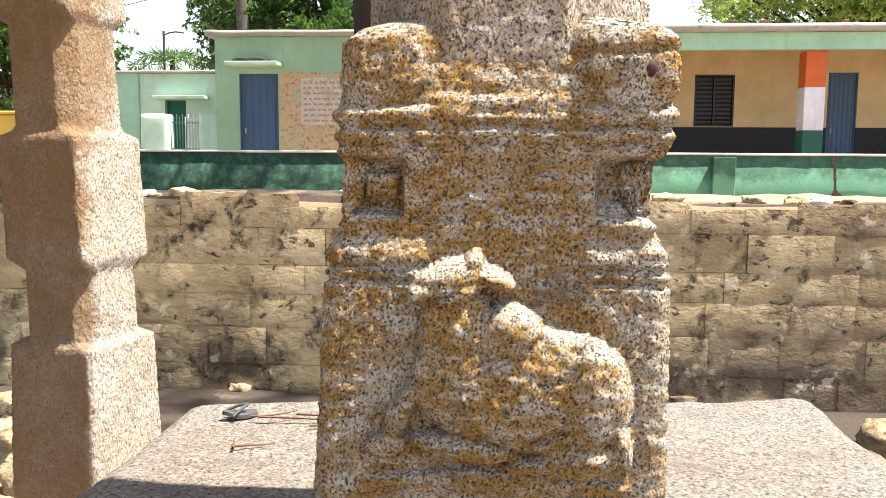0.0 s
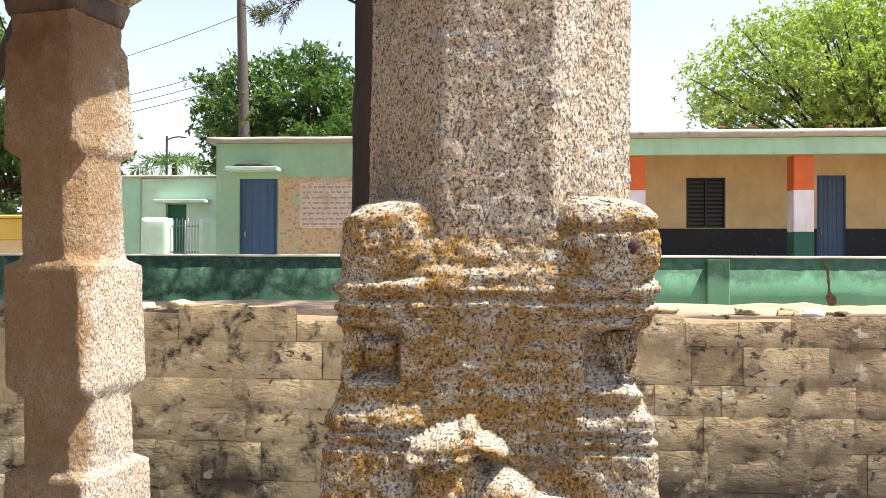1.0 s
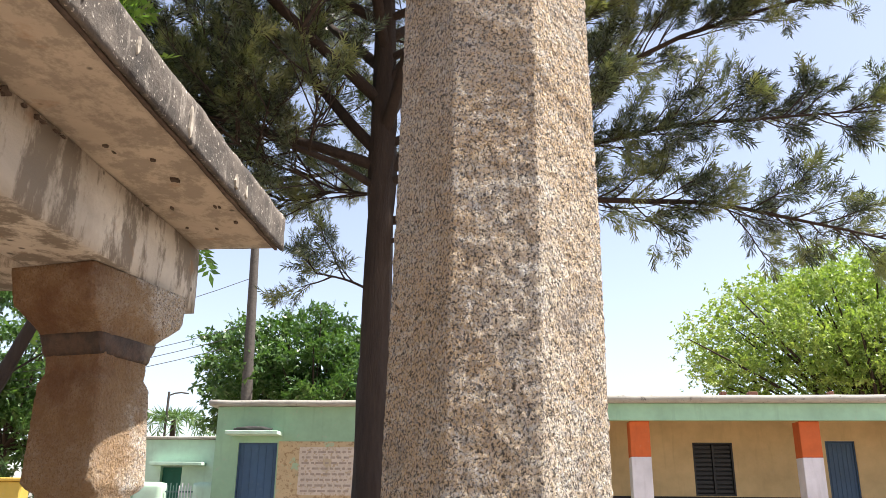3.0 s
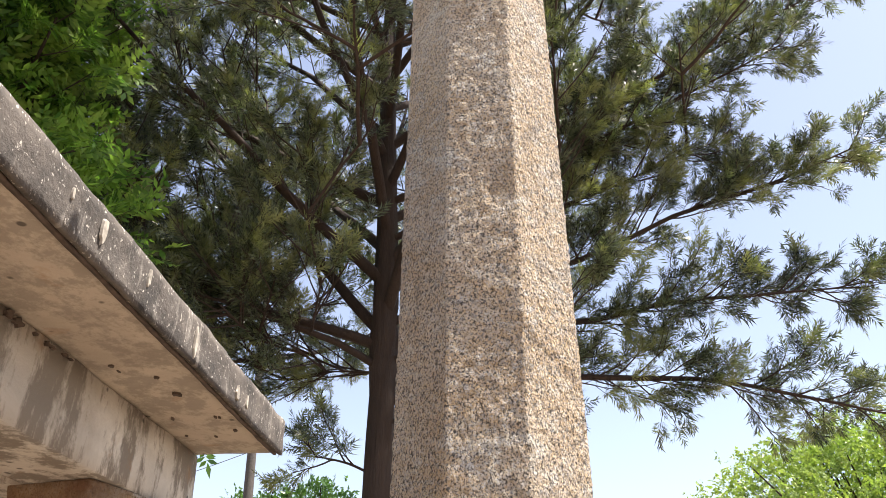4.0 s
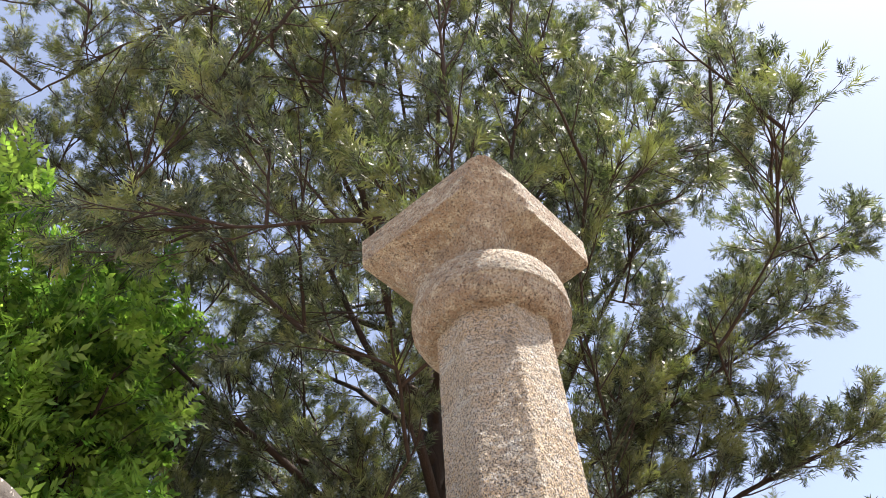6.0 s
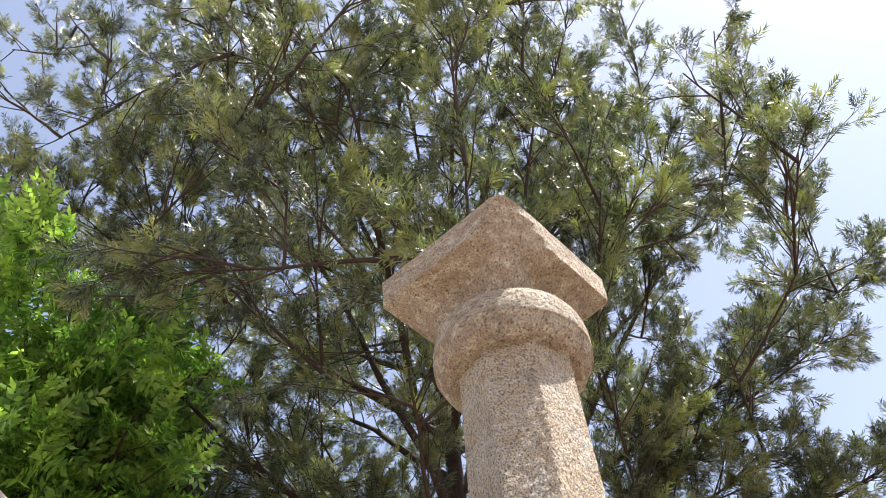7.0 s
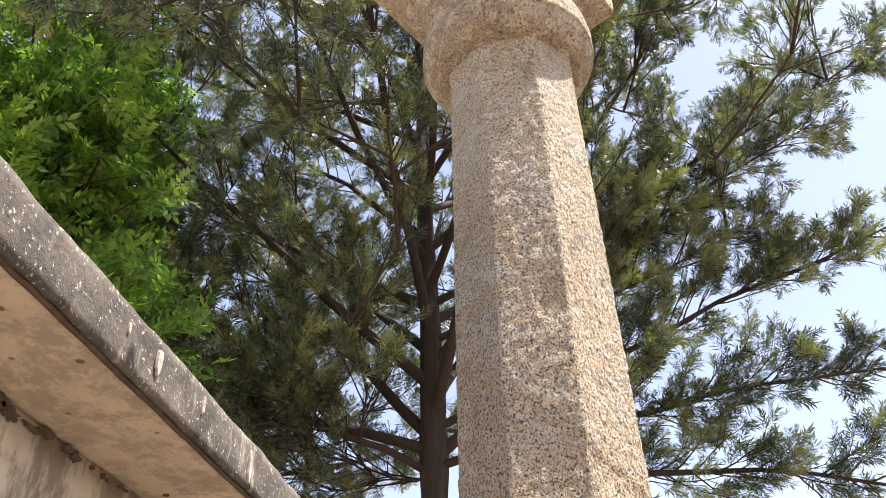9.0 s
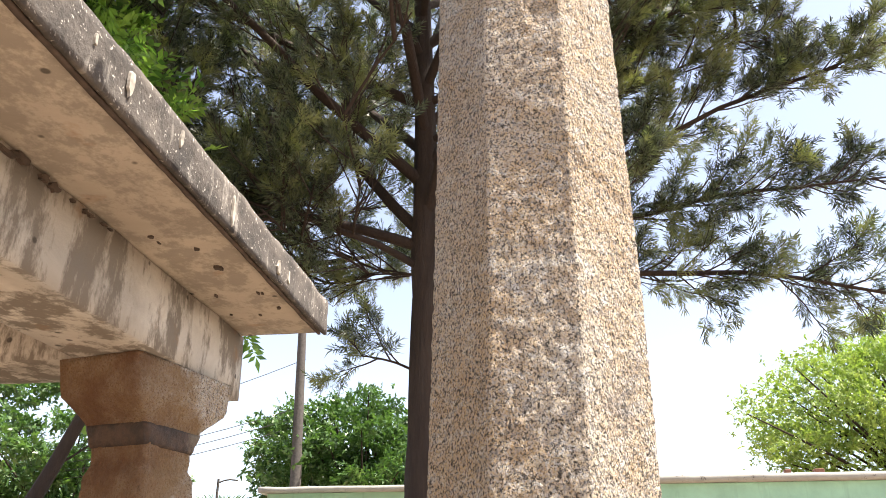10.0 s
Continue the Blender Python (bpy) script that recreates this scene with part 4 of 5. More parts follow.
# ---- pale house, gate and yellow parapet beyond ----
far_house, back = holder("pale_house", (-8, 20, 0.6), "small pale mint house with a dark doorway behind a gate", "house")
under(part("wall", wall_with_openings(-9.4, -6.9, 19.0, 19.2, 0.5, 3.62, [(-8.75, -8.2, 0.5, 2.98), (-7.3, -7.05, 1.8, 2.9)]), PALE_MINT, far_house), back)
under(part("wall", box(-11.5, -9.402, 18.95, 19.15, 0.5, 3.66, 0.02), SEA_MINT, far_house), back)
under(part("wall", box(-11.4, -6.9, 22.0, 22.2, 0.5, 3.6, 0.02), PALE_MINT, far_house), back)
under(part("wall", box(-7.1, -6.9, 19.202, 21.99, 0.5, 3.6, 0.02), PALE_MINT, far_house), back)
under(rough_box("roof", (-11.6, 18.88, 3.625), (-6.8, 22.3, 3.70), 0.25, 0.015, 0.015, 3, ROOF_EDGE, far_house), back)
under(part("canopy", box(-8.95, -7.6, 18.7, 18.99, 2.98, 3.06, 0.01), PALE_MINT, far_house), back)
door = under(part("door", box(-8.74, -8.21, 19.12, 19.16, 0.55, 2.95, 0.005), FOREST, far_house, "dark green half-open door"), back)
under(part("window", box(-7.29, -7.06, 19.1, 19.14, 1.82, 2.88, 0.005), DARK, far_house), back)
gate, back = holder("iron_gate", (-7.3, 17.0, 0.6), "barred iron gate between two pale masonry posts", "gate")
for a, b in ((-8.42, -7.76), (-7.05, -6.45)):
    under(rough_box("post", (a, 16.85, 0.5), (b, 17.2, 2.52), 0.12, 0.05, 0.01, 3, PALE_MINT, gate), back)
for i in range(9):
    x = -7.68 + i * 0.068
    under(part("bar", box(x - 0.01, x + 0.01, 16.98, 17.0, 0.7, 2.45 + 0.05 * (i % 2), 0.003), WHITE if i > 3 else IRON, gate), back)
for z in (0.9, 1.7, 2.3):
    under(part("rail", box(-7.74, -7.07, 17.002, 17.025, z, z + 0.035, 0.003), IRON, gate), back)
yellow, back = holder("yellow_parapet", (-13, 18, 0.6), "low cream building with a yellow moulded parapet", "building")
under(part("wall", box(-16, -11.75, 18.0, 18.3, 0.5, 2.02, 0.02), CREAM, yellow), back)
under(part("parapet", box(-16.1, -11.72, 17.95, 18.35, 2.022, 2.55, 0.03), YELLOW, yellow), back)
under(part("moulding", box(-16.2, -11.65, 17.88, 18.42, 2.552, 2.63, 0.02), YELLOW, yellow), back)

# ---- veranda building ----
school, back = holder("veranda_building", (8, 19, 0.6), "long cream veranda building with orange, white and green painted posts", "building")
under(part("wall", wall_with_openings(0.6, 20.0, 19.5, 19.72, 2.36, 4.3, [(4.49, 5.45, 2.376, 3.635), (7.66, 8.36, 2.36, 3.68), (13.2, 14.2, 2.376, 3.635)]), CREAM, school, "cream painted back wall"), back)
under(part("dado", wall_with_openings(0.6, 20.0, 19.485, 19.72, 0.8, 2.357, [(7.66, 8.36, 0.8, 2.357)]), SOOT, school, "black painted dado"), back)
under(part("wall", box(0.4, 0.598, 17.4, 19.7, 0.6, 4.3, 0.01), CREAM, school), back)
under(part("veranda_floor", box(0.4, 20.0, 17.2, 19.48, 0.4, 0.8, 0.02), ROOF_EDGE, school), back)
under(part("fascia", box(0.3, 20.2, 17.28, 17.42, 3.94, 4.312, 0.01), SEA_MINT, school, "mint fascia beam"), back)
under(rough_box("roof", (0.2, 17.08, 4.316), (20.4, 20.0, 4.478), 0.3, 0.02, 0.014, 2, ROOF_EDGE, school, "grey cement roof slab with dark weathering"), back)
under(part("veranda_ceiling", box(0.4, 20.0, 17.43, 19.49, 4.22, 4.31, 0), CREAM, school), back)
for x in (2.70, 6.40, 10.1, 13.8):
    post = under(part("post", box(x, x + 0.44, 17.44, 17.88, 0.802, 2.215, 0.01), FOREST, school, "square veranda post painted in three bands"), back)
    under(part("white_band", box(x, x + 0.44, 17.44, 17.88, 2.217, 3.155, 0.01), WHITE, post), back)
    under(part("orange_band", box(x, x + 0.44, 17.44, 17.88, 3.157, 3.938, 0.01), ORANGE, post), back)
for wx in (4.49, 13.2):
    win = under(part("window", box(wx + 0.03, wx + 0.93, 19.62, 19.65, 2.40, 3.61, 0), DARK, school, "dark louvred window"), back)
    fr = box(wx, wx + 0.045, 19.50, 19.6, 2.376, 3.635, 0.004)
    for a, b, c, d in ((wx + 0.915, wx + 0.96, 2.376, 3.635), (wx + 0.455, wx + 0.505, 2.42, 3.59), (wx + 0.046, wx + 0.914, 2.376, 2.42), (wx + 0.046, wx + 0.914, 3.59, 3.635)):
        box(a, b, 19.50, 19.6, c, d, 0.004, fr)
    under(part("window_frame", fr, LOUVRE, win), back)
    for i in range(11):
        for a, b in ((wx + 0.05, wx + 0.45), (wx + 0.51, wx + 0.91)):
            z = 2.45 + i * 0.104
            under(part("slat", box(a, b, 19.55, 19.58, z, z + 0.07, 0.004), LOUVRE, win), back)
door_leaf(7.69, 8.33, 19.55, 0.8, 3.65, school, back, 6)
for i, (x, w) in enumerate(((4.75, 0.12), (5.35, 0.2), (7.1, 0.1))):
    bm = box(x, x + w, 17.3, 17.5, 4.475, 4.475 + 0.1, 0.012)
    tagged(part("brick", bm, plain("brick_red", (0.20, 0.09, 0.06), 0.9) if i == 0 else bpy.data.materials["brick_red"]), "loose red brick lying on the flat cement roof", "brick", "loose roof bricks")

# ---- utility pole and wires ----
pole, back = holder("utility_pole", (-8.33, 24, 0.5), "leaning grey cement utility pole", "pole")
v, f = tubes([[(Vector((-8.2 - 0.028 * z, 24, z)), 0.22 - 0.008 * z) for z in (0.4, 3, 6, 9, 12, 15)]], 10)
under(raw("shaft", v, f, POLE, pole, smooth=True), back)
v, f = tubes([[(Vector((-13.5, 30, z)), 0.05) for z in (0.4, 3, 6.4)], [(Vector((-13.5 + 0.5 * u, 30, 6.25 + 0.12 * u * (2 - u))), 0.03) for u in (0, 0.5, 1, 1.6)]], 8)
tagged(raw("street_lamp_pole", v, f, POLE, smooth=True), "slim street lamp pole beside the far houses", "pole")
for i, z in enumerate((6.3, 6.6, 6.9, 7.6)):
    span = []
    for j in range(13):
        s = j / 12
        span.append((Vector((-26 + 17.7 * s, 30 - 6 * s, z + 0.9 * s - 2.2 * s * (1 - s) + (0.9 if i == 3 else 0) * s)), 0.012))
    v, f = tubes([span], 4)
    tagged(raw("wire", v, f, WIRE), "thin sagging overhead wire", "wire", "overhead wires")

# ---- small things on the pedestal ----
shoe_bm = bmesh.new()
outline = []
for i in range(28):
    a = 2 * math.pi * i / 28
    outline.append((0.105 * math.cos(a), (0.036 + 0.009 * math.cos(a)) * math.sin(a)))
low = [shoe_bm.verts.new((x, y, 0.0 + 0.02 * smooth(0.02, 0.1, -x))) for x, y in outline]
high = [shoe_bm.verts.new((x * 0.97, y * 0.97, 0.016 + 0.02 * smooth(0.02, 0.1, -x))) for x, y in outline]
shoe_bm.faces.new(low[::-1])
shoe_bm.faces.new(high)
for i in range(28):
    shoe_bm.faces.new((low[i], low[(i + 1) % 28], high[(i + 1) % 28], high[i]))
slipper = tagged(empty("rubber_slipper", (-0.70, 0.90, 0.855)), "worn grey rubber slipper lying on the pedestal", "slipper")
slipper.rotation_euler = (0, 0, radians(35))
slipper.scale = (0.45, 0.7, 0.6)
part("sole", shoe_bm, RUBBER, slipper)
strap = [(Vector((0.05 - 0.11 * abs(s) ** 1.2, 0.042 * s, 0.018 + 0.032 * (1 - s * s))), 0.007) for s in [k / 6 for k in range(-6, 7)]]
v, f = tubes([strap], 8)
raw("strap", v, f, RUBBER, slipper, "", True)
rng_twig = random.Random(3)
for i, (x, y, a, n) in enumerate(((-0.50, 0.88, 8, 0.28), (-0.44, 0.87, -12, 0.22), (-0.41, 0.845, 25, 0.18), (-0.36, 0.83, 50, 0.1), (-0.60, 0.86, -5, 0.12), (-0.63, 0.67, 95, 0.07), (-0.585, 0.66, 15, 0.1))):
    line, p, d = [], Vector((-n / 2, 0, 0)), Vector((1, 0, 0))
    for k in range(6):
        line.append((p.copy(), 0.0035 * (1 - k * 0.12)))
        d = (d + Vector((0, rng_twig.uniform(-0.25, 0.25), rng_twig.uniform(-0.05, 0.05)))).normalized()
        p = p + d * n / 5
    v, f = tubes([line], 5)
    ob = tagged(raw("dry_twig", v, f, TWIG), "thin dry twig lying on the pedestal", "twig", "dry twigs")
    ob.matrix_world = pose(x, y, 0.868, 0, 0, a)

# ---- trees ----


def bend(start, way, length, steps, wobble, lift, rng):
    p, d, line = Vector(start), Vector(way).normalized(), []
    for i in range(steps + 1):
        line.append(p.copy())
        d = (d + Vector((rng.uniform(-1, 1), rng.uniform(-1, 1), rng.uniform(-1, 1))) * wobble + Vector((0, 0, lift / steps))).normalized()
        p = p + d * length / steps
    return line


def taper(line, r0, r1):
    n = len(line) - 1
    return [(p, r0 + (r1 - r0) * i / n) for i, p in enumerate(line)]


def sprout(rng, line, at):
    i = min(int(at * (len(line) - 1)), len(line) - 2)
    f = at * (len(line) - 1) - i
    return line[i].lerp(line[i + 1], f), (line[i + 1] - line[i]).normalized()


def around(d, spread, rng):
    v = Vector((rng.uniform(-1, 1), rng.uniform(-1, 1), rng.uniform(-1, 1)))
    v = v - d * v.dot(d)
    return (d + v.normalized() * spread).normalized()


def leaf_mesh(name, sprigs, shape, material, parent, rng, label="", slim=False):
    """Many fronds as one mesh. sprigs: place, direction, size. shape: leaflets as (start, side angle, rise, length, width). slim: three-cornered leaflets."""
    leaf = np.array([[0, 0], [0.35, 0.5], [1, -0.1]] if slim else [[0, 0], [0.45, 0.5], [1, 0], [0.45, -0.5]])
    corners = len(leaf)
    n, m = len(sprigs), len(shape)
    base = np.array([s[0] for s in sprigs])
    way = np.array([s[1] for s in sprigs])
    size = np.array([s[2] for s in sprigs])
    ref = np.random.default_rng(rng.randint(0, 9999)).normal(size=(n, 3))
    side = np.cross(way, ref)
    side /= np.linalg.norm(side, axis=1)[:, None] + 1e-9
    up = np.cross(side, way)
    noise_gen = np.random.default_rng(rng.randint(0, 9999))
    out = np.empty((n, m, corners, 3))
    for k, (start, angle, rise, length, width) in enumerate(shape):
        a = angle + noise_gen.normal(size=n) * 0.18
        r = rise + noise_gen.normal(size=n) * 0.25
        ln = length * (1 + noise_gen.normal(size=n) * 0.2)
        d = way * np.cos(a)[:, None] + side * np.sin(a)[:, None] + up * r[:, None]
        d /= np.linalg.norm(d, axis=1)[:, None]
        d[:, 2] -= 0.12
        w = np.cross(d, up + side * 0.3)
        w /= np.linalg.norm(w, axis=1)[:, None] + 1e-9
        root = base + way * (start * size)[:, None]
        for c in range(corners):
            out[:, k, c] = root + d * (leaf[c, 0] * ln * size)[:, None] + w * (leaf[c, 1] * width * size)[:, None]
    verts = out.reshape(-1, 3)
    count = n * m
    me = bpy.data.meshes.new(name)
    me.vertices.add(count * corners)
    me.vertices.foreach_set("co", verts.ravel())
    me.loops.add(count * corners)
    me.loops.foreach_set("vertex_index", np.arange(count * corners, dtype=np.int32))
    me.polygons.add(count)
    me.polygons.foreach_set("loop_start", np.arange(0, count * corners, corners, dtype=np.int32))
    me.update(calc_edges=True)
    return tagged(part_data(name, me, material, parent, label), kind="stuff")


FERN = [(0.12 + 0.14 * i, s * (0.72 - 0.04 * i), 0.0, 0.46 - 0.03 * i, 0.115) for i in range(6) for s in (1, -1)] + [(0.0, 0.0, 0.0, 0.75, 0.035), (0.7, 0.0, 0.0, 0.4, 0.12)]
PINNATE = [(0.13 * i + 0.1, s * 1.0, 0.0, 0.42 - 0.02 * i, 0.15) for i in range(7) for s in (1, -1)] + [(0.95, 0.0, 0.0, 0.4, 0.14)]
TUFT = [(0.25 * (i % 3), 2.4 * i, 0.3 * (i % 2), 0.7, 0.34) for i in range(7)]


def dress(rng, limb, radius, branches, twigs, per_twig, size, wood, fine, sprigs, bare=0.15, branch_len=1.5, twig_len=0.7, lift=0.3):
    """Side branches, twigs and fronds along one limb."""
    for b in range(branches):
        at = bare + (1 - bare) * (b + rng.random()) / branches
        p, d = sprout(rng, limb, min(at, 0.98))
        length = branch_len * (1.15 - 0.6 * at) * rng.uniform(0.7, 1.3)
        line = bend(p, around(d, rng.uniform(0.6, 1.2), rng), length, 5, 0.14, lift, rng)
        wood.append(taper(line, max(0.008, radius * 0.35 * (1.2 - at)), 0.005))
        for t in range(twigs):
            q, e = sprout(rng, line, 0.25 + 0.73 * (t + rng.random()) / twigs)
            twig = bend(q, around(e, rng.uniform(0.4, 1.0), rng), twig_len * rng.uniform(0.6, 1.3), 3, 0.12, lift, rng)
            fine.append(taper(twig, 0.005, 0.003))
            for k in range(per_twig):
                s, g = sprout(rng, twig, 0.2 + 0.79 * (k + rng.random()) / per_twig)
                sprigs.append((tuple(s), tuple(around(g, rng.uniform(0.3, 0.9), rng)), size * rng.uniform(0.7, 1.3)))


def crown_radius(z):
    return lerp_rows([(4.0, 3.0), (5.2, 5.6), (7.0, 6.0), (9.0, 6.4), (12.5, 6.9), (15.5, 6.2), (18.0, 3.0)], z)[0]


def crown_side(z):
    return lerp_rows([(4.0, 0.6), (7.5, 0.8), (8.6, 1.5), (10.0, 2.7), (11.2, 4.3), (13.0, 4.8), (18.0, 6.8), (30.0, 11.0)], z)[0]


def make_oak():
    rng = random.Random(17)
    tree = tagged(empty("silky_oak_tree", (-1.45, 7.5, 0.5)), "tall dark feathery-leaved tree with a straight brown trunk behind the wall", "tree")
    back = Matrix.Translation((1.45, -7.5, -0.5))

    def trunk_at(z):
        return Vector((-1.42 - 0.03 * math.sin(z * 0.7) - 0.014 * z, 7.5 + 0.01 * z, z))

    trunk = [(trunk_at(z), 0.225 - 0.0115 * z + 0.05 * math.exp(-z) + 0.03 * math.exp(-((z - 6.2) / 0.8) ** 2)) for z in [0.4 + 0.4 * i for i in range(38)]]
    wood, fine, sprigs, limbs = [trunk], [], [], []

    def arch(start, end, sag, seed, count=10):
        """A limb that leaves its start, bows by sag and wanders a little."""
        mid = start.lerp(end, 0.5) + Vector((0, 0, sag))
        span = (end - start).length
        return [start * (1 - f) ** 2 + mid * 2 * f * (1 - f) + end * f * f + noise.noise_vector(Vector((f * 4, seed, end.x))) * 0.022 * span * math.sin(f * math.pi) for f in [k / count for k in range(count + 1)]]

    # low limbs over the open side
    for z, end, r, sag in ((5.2, (4.5, 7.4, 4.75), 0.055, 0.75), (5.7, (4.0, 7.3, 6.35), 0.055, 0.3), (6.2, (4.7, 7.5, 8.5), 0.055, -0.2), (6.9, (2.9, 7.2, 8.5), 0.04, 0.0),
                           (7.4, (3.9, 7.0, 9.9), 0.05, -0.1), (8.0, (5.0, 7.0, 11.1), 0.055, -0.3), (4.3, (-2.15, 7.3, 4.5), 0.018, 0.1), (4.9, (0.2, 7.2, 5.0), 0.03, 0.2),
                           (5.9, (-5.6, 7.0, 7.6), 0.075, -0.25), (5.6, (-4.2, 6.4, 6.3), 0.05, 0.4)):
        limbs.append((arch(trunk_at(z), Vector(end), sag, z), r))
    low = len(limbs)
    # scaffold limbs rise all round the trunk
    for i in range(34):
        z = 5.8 + 0.24 * i
        a = 2.4 * i + 0.4
        rise = rng.uniform(0.75, 1.25)
        top = min(z + 5.0 * rise, 15.8)
        r = crown_radius(top) * rng.uniform(0.6, 0.8) * (1.0 - 0.09 * math.cos(a))
        limbs.append((arch(trunk_at(z), Vector((-1.5 + r * math.cos(a), 7.5 + r * math.sin(a), top)), -0.35, i), 0.085 - 0.0012 * i))
    ends = []
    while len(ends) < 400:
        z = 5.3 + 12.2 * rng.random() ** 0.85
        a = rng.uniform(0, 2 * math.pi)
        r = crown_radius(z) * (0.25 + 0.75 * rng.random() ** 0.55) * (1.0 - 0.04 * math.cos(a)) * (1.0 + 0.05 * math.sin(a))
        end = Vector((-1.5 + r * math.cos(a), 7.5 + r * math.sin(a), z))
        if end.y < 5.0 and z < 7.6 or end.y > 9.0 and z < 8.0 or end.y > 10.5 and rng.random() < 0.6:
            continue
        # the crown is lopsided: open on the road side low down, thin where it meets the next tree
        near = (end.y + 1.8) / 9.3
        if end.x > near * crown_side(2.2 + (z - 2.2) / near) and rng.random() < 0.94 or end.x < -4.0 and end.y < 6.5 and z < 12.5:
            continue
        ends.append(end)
    ends += [Vector((rng.uniform(-9.5, -3.0), rng.uniform(1.8, 5.0), rng.uniform(13.2, 17.5))) for i in range(36)]
    ends += [Vector((rng.uniform(-6.5, -3.2), rng.uniform(6.5, 8.8), rng.uniform(8.5, 12.0))) for i in range(30)]
    ends += [Vector((rng.uniform(-10.5, -4.0), rng.uniform(3.6, 7.5), rng.uniform(12.6, 17.5))) for i in range(46)]
    ends += [Vector((rng.uniform(-5.6, -1.9), rng.uniform(6.2, 8.8), rng.uniform(5.8, 8.4))) for i in range(58)]
    ends.sort(key=lambda e: (e - trunk_at(min(e.z * 0.7, 15))).length)
    knots = [trunk_at(5.6 + 0.4 * k) for k in range(24)] + [p for line, r in limbs if r > 0.035 for p in line[3:10]]
    for i, end in enumerate(ends):
        def cost(p):
            flat = math.hypot(p.x - end.x, p.y - end.y)
            return (p - end).length + 2.5 * max(0.0, p.z - end.z + 0.55 * flat) + (1.5 if (p - end).length < 0.7 else 0.0)
        start = min(knots, key=cost)
        line = arch(start, end, rng.uniform(-0.1, 0.06) * (end - start).length, i, 8)
        limbs.append((line, 0.012 + 0.008 * (end - start).length))
        knots += line[3:8]

    def tuft(shoot, count, size):
        """Fern-like fronds crowded round the upper part of a shoot."""
        for k in range(count):
            s, g = sprout(rng, shoot, 0.35 + 0.64 * (k + rng.random()) / count)
            g = (around(g, rng.uniform(0.35, 1.1), rng) + Vector((0, 0, 0.15))).normalized()
            sprigs.append((tuple(s), tuple(g), size * rng.uniform(0.7, 1.3)))

    for k, (line, r) in enumerate(limbs):
        wood.append(taper(line, r, 0.009))
        length = sum((b - a).length for a, b in zip(line, line[1:]))
        lush = k < low
        count = max(4, round(length * (6.5 if lush else 2.3)))
        for b in range(count):
            at = (0.3 if lush else 0.25) + 0.72 * (b + rng.random()) / count
            p, d = sprout(rng, line, min(at, 0.99))
            side = bend(p, around(d, rng.uniform(0.5, 1.0), rng), (1.35 - 0.75 * at) * (0.5 if r < 0.02 and lush else 0.75 if lush else 1.0) * rng.uniform(0.6, 1.25), 5, 0.12, 0.3, rng)
            wood.append(taper(side, 0.011, 0.004))
            for t in range(4):
                q, e = sprout(rng, side, 0.3 + 0.69 * (t + rng.random()) / 4)
                shoot = bend(q, around(e, rng.uniform(0.3, 0.8), rng), rng.uniform(0.18, 0.42), 3, 0.1, 0.35, rng)
                fine.append(taper(shoot, 0.005, 0.003))
                tuft(shoot, 10, 0.215)
    v, f = tubes(wood, 6)
    raw("trunk", v, f, BARK, tree, "dark fissured trunk and limbs", True).matrix_parent_inverse = back
    v, f = tubes(fine, 3)
    tagged(raw("twig_growth", v, f, BARK, tree), kind="stuff").matrix_parent_inverse = back
    leaf_mesh("crown", sprigs, FERN, OAK_LEAF, tree, rng, "crown of feathery grey-green leaves with sky gaps", True).matrix_parent_inverse = back


make_oak()


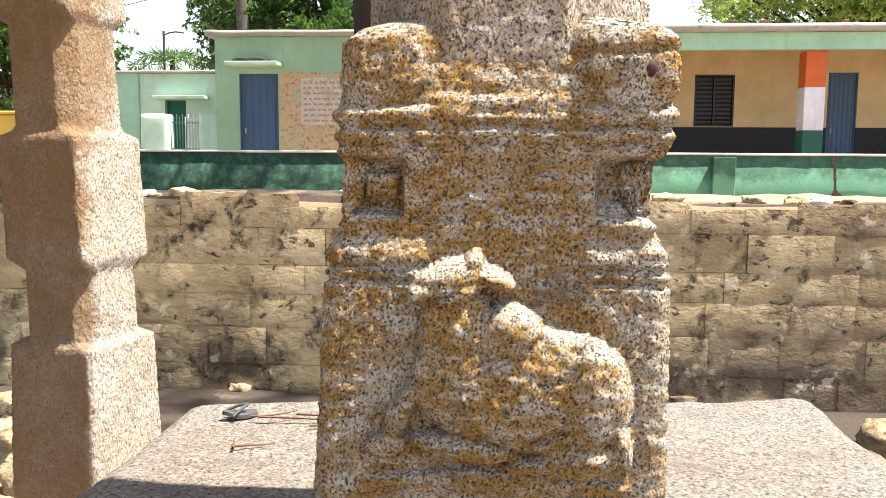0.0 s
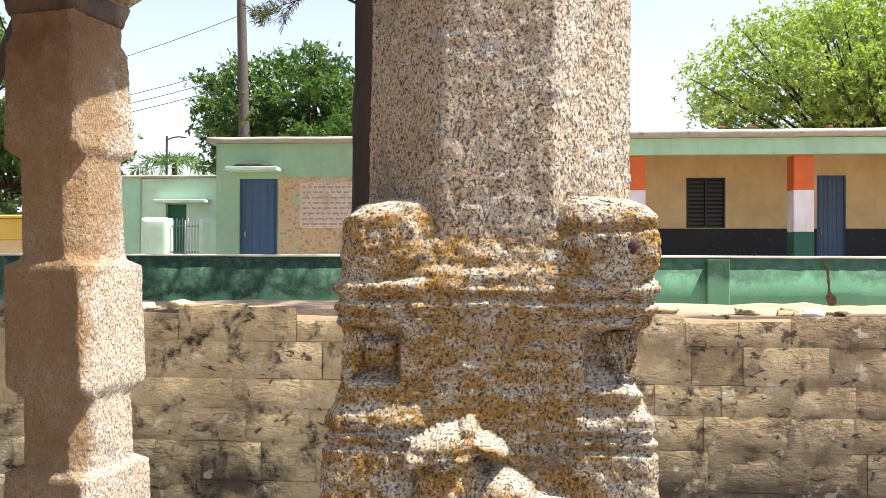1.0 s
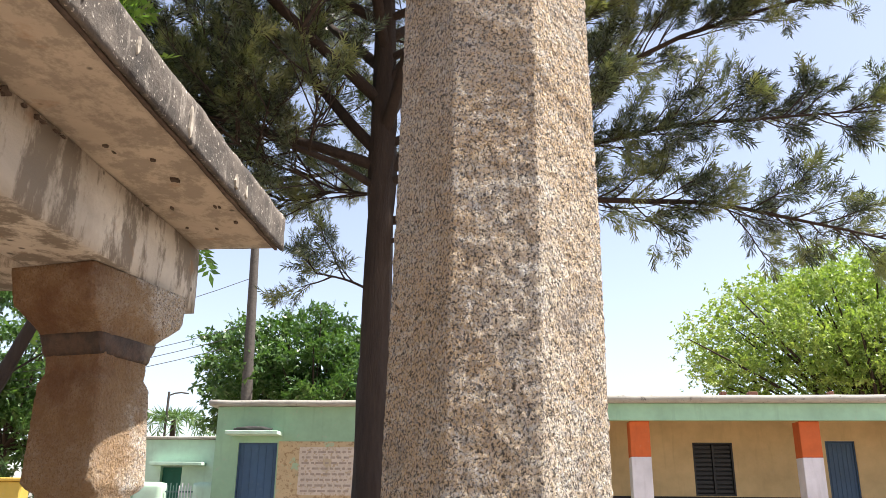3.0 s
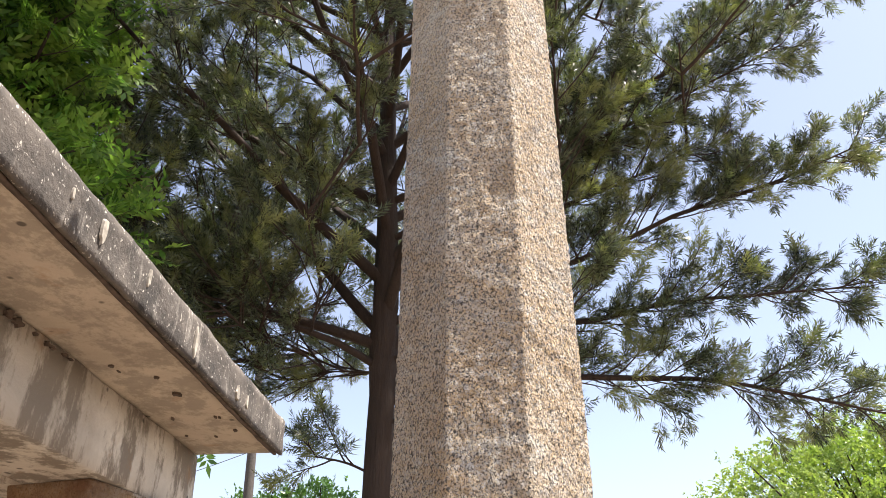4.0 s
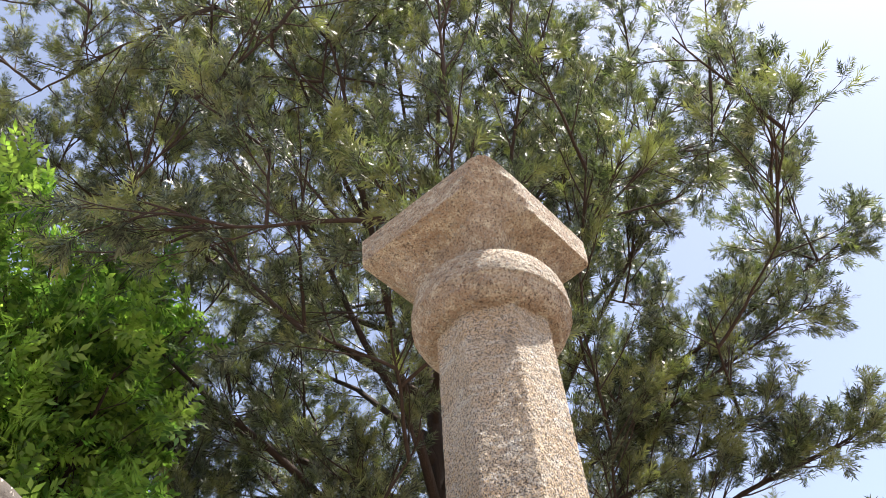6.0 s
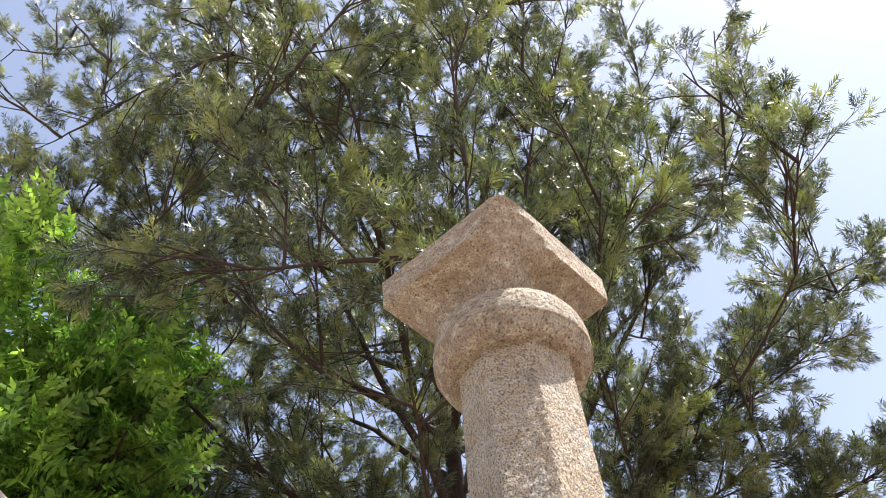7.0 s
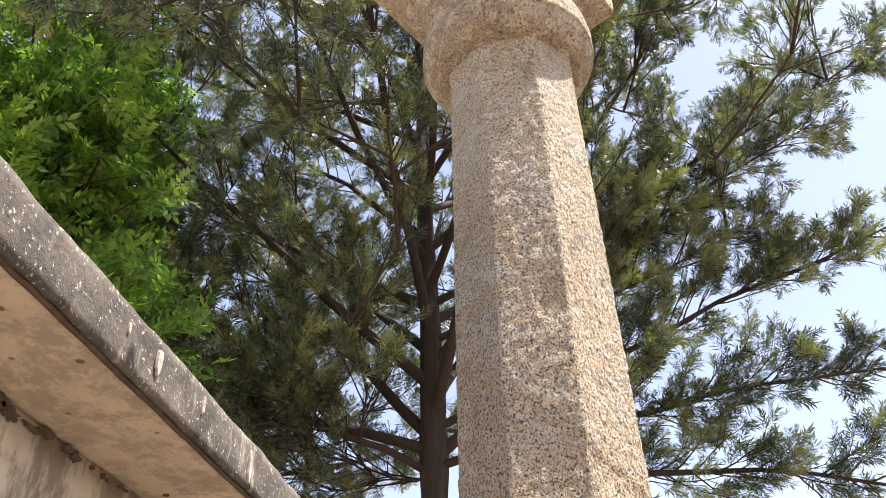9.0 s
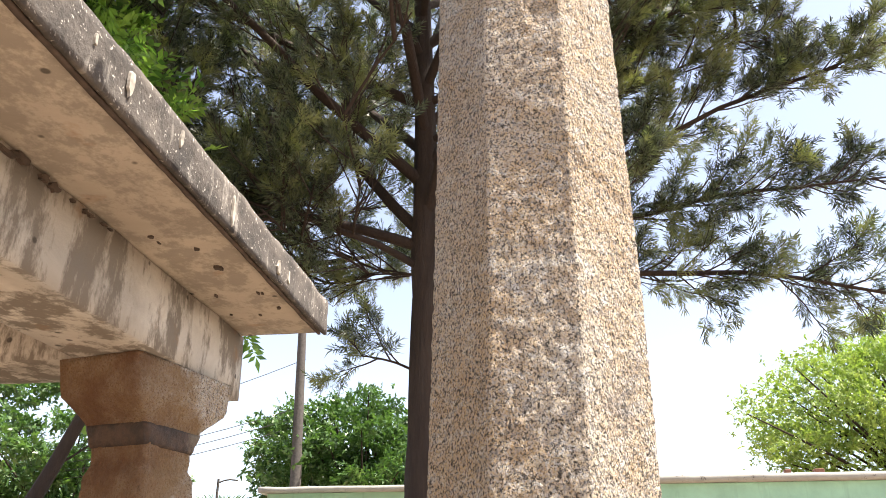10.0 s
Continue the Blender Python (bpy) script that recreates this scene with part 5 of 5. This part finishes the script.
def make_neem():
    rng = random.Random(5)
    tree = tagged(empty("neem_tree", (-7.2, 6.0, 0.9)), "bright green neem tree with leaning dark stems beside the pavilion", "tree")
    back = Matrix.Translation((7.2, -6.0, -0.9))
    wood, fine, sprigs, limbs = [], [], [], []
    stem = bend((-7.4, 6.2, 0.4), (0.12, -0.02, 1), 6.0, 10, 0.05, 0.0, rng)
    wood.append(taper(stem, 0.2, 0.13))
    lean = bend((-6.0, 6.1, 1.2), (0.55, 0.0, 1), 3.6, 8, 0.06, 0.3, rng)
    wood.append(taper([Vector((-7.3, 6.2, 0.3))] + lean, 0.12, 0.05))
    limbs.append((lean[3:], 0.05, 3))
    top = stem[-1]
    for i in range(46):
        a = i * 2.4
        end = Vector((-6.4 + 2.8 * math.cos(a) * rng.uniform(0.5, 1), 4.6 + 1.9 * math.sin(a) * rng.uniform(0.4, 1), rng.uniform(5.8, 11.8)))
        end.x = min(end.x, -4.3 - 0.45 * (end.z - 7.7))
        mid = top.lerp(end, 0.5) + Vector((0, 0, 0.5))
        line = [top * (1 - f) ** 2 + mid * 2 * f * (1 - f) + end * f * f for f in [k / 8 for k in range(9)]]
        limbs.append((line, 0.06, 7))
    droop = [Vector((-5.6, 5.6, 6.6)).lerp(Vector((-2.5, 5.0, 4.5)), f) + Vector((0, 0, 1.1 * f * (1 - f))) for f in [k / 8 for k in range(9)]]
    wood.append(taper([top] + droop, 0.05, 0.012))
    for k in range(26):
        p, d = sprout(rng, droop, 0.55 + 0.44 * k / 26)
        twig = bend(p, (rng.uniform(-0.5, 0.5), rng.uniform(-0.4, 0.4), -0.8), rng.uniform(0.2, 0.75), 4, 0.12, -0.5, rng)
        fine.append(taper(twig, 0.006, 0.003))
        for j in range(4):
            s, g = sprout(rng, twig, 0.3 + 0.69 * j / 4)
            sprigs.append((tuple(s), tuple(around(g, 0.5, rng)), 0.26 * rng.uniform(0.7, 1.2)))
    for line, r, n in limbs:
        wood.append(taper(line, r, 0.012))
        dress(rng, line, r, n, 4, 5, 0.33, wood, fine, sprigs, 0.35, 1.2, 0.55, 0.1)
    v, f = tubes(wood, 7)
    raw("trunk", v, f, BARK, tree, "", True).matrix_parent_inverse = back
    v, f = tubes(fine, 3)
    tagged(raw("twig_growth", v, f, BARK, tree), kind="stuff").matrix_parent_inverse = back
    leaf_mesh("crown", sprigs, PINNATE, NEEM_LEAF, tree, rng, "bright green feather-shaped leaves").matrix_parent_inverse = back


make_neem()


def make_far_tree(name, place, trunk_h, centre, radii, clumps, leaf_size, material, label, seed, trunk_r=0.22):
    rng = random.Random(seed)
    tree = tagged(empty(name, place), label, "tree")
    back = Matrix.Translation(-Vector(place))
    base, c = Vector(place), Vector(centre)
    stem = bend(base - Vector((0, 0, 0.3)), (c - base).normalized() * 0.3 + Vector((0, 0, 1)), trunk_h, 6, 0.05, 0, rng)
    wood, sprigs = [taper(stem, trunk_r, trunk_r * 0.7)], []
    for i in range(clumps):
        d = Vector((rng.gauss(0, 1), rng.gauss(0, 1), rng.gauss(0, 1))).normalized()
        r = rng.random() ** 0.45 * (1 + 0.16 * noise.noise(d * 2.3 + Vector((seed, 0, 0))))
        p = c + Vector((d.x * radii[0], d.y * radii[1], d.z * radii[2])) * r
        if i % 5 == 0:
            mid = stem[-1].lerp(p, 0.5) + Vector((0, 0, rng.uniform(0, 0.5)))
            wood.append(taper([stem[-1] * (1 - f) ** 2 + mid * 2 * f * (1 - f) + p * f * f for f in (0, 0.25, 0.5, 0.75, 1)], trunk_r * 0.3, 0.02))
        for k in range(38):
            o = Vector((rng.gauss(0, 1), rng.gauss(0, 1), rng.gauss(0, 0.6)))
            sprigs.append((tuple(p + o * 0.088 * sum(radii) / 3), tuple(around(Vector((d.x, d.y, 0.2)).normalized(), 0.8, rng)), leaf_size * rng.uniform(0.7, 1.3)))
    v, f = tubes(wood, 6)
    raw("trunk", v, f, BARK, tree, "", True).matrix_parent_inverse = back
    leaf_mesh("crown", sprigs, TUFT, material, tree, rng).matrix_parent_inverse = back


make_far_tree("broadleaf_tree", (-7.0, 27, 0.5), 3.5, (-7.3, 27, 6.2), (4.0, 3.0, 2.7), 260, 0.22, FAR_LEAF, "rounded dark green tree behind the mint house", 2)
make_far_tree("spreading_tree", (13.5, 30, 0.5), 4.0, (14.2, 30, 8.1), (7.2, 5.0, 3.5), 520, 0.19, RAIN_LEAF, "wide light green tree behind the veranda building", 6, 0.35)
make_far_tree("dark_tree", (-20, 30, 0.5), 4.0, (-20, 30, 6.5), (4.5, 4, 4.5), 170, 0.3, FAR_LEAF, "dark tree beyond the pavilion", 9)


def make_palm():
    rng = random.Random(12)
    base = Vector((-13.6, 31, 0.5))
    tree = tagged(empty("palm_tree", base), "small palm with arching fronds behind the pale house", "tree")
    back = Matrix.Translation(-base)
    stem = bend(base, (0.02, 0, 1), 4.9, 6, 0.02, 0, rng)
    v, f = tubes([taper(stem, 0.16, 0.11)], 8)
    raw("trunk", v, f, BARK, tree, "", True).matrix_parent_inverse = back
    sprigs = []
    for i in range(13):
        a = i * 2.4
        line = bend(stem[-1], (math.cos(a), math.sin(a), 1.1), 1.9, 8, 0.02, -2.2, rng)
        for k in range(22):
            p, d = sprout(rng, line, k / 22)
            sprigs.append((tuple(p), tuple(d), 0.55))
    leaf_mesh("fronds", sprigs, [(0.0, 0.9, 0.0, 0.8, 0.09), (0.0, -0.9, 0.0, 0.8, 0.09), (0.1, 0.2, -0.2, 0.7, 0.09)], FAR_LEAF, tree, rng).matrix_parent_inverse = back


make_palm()
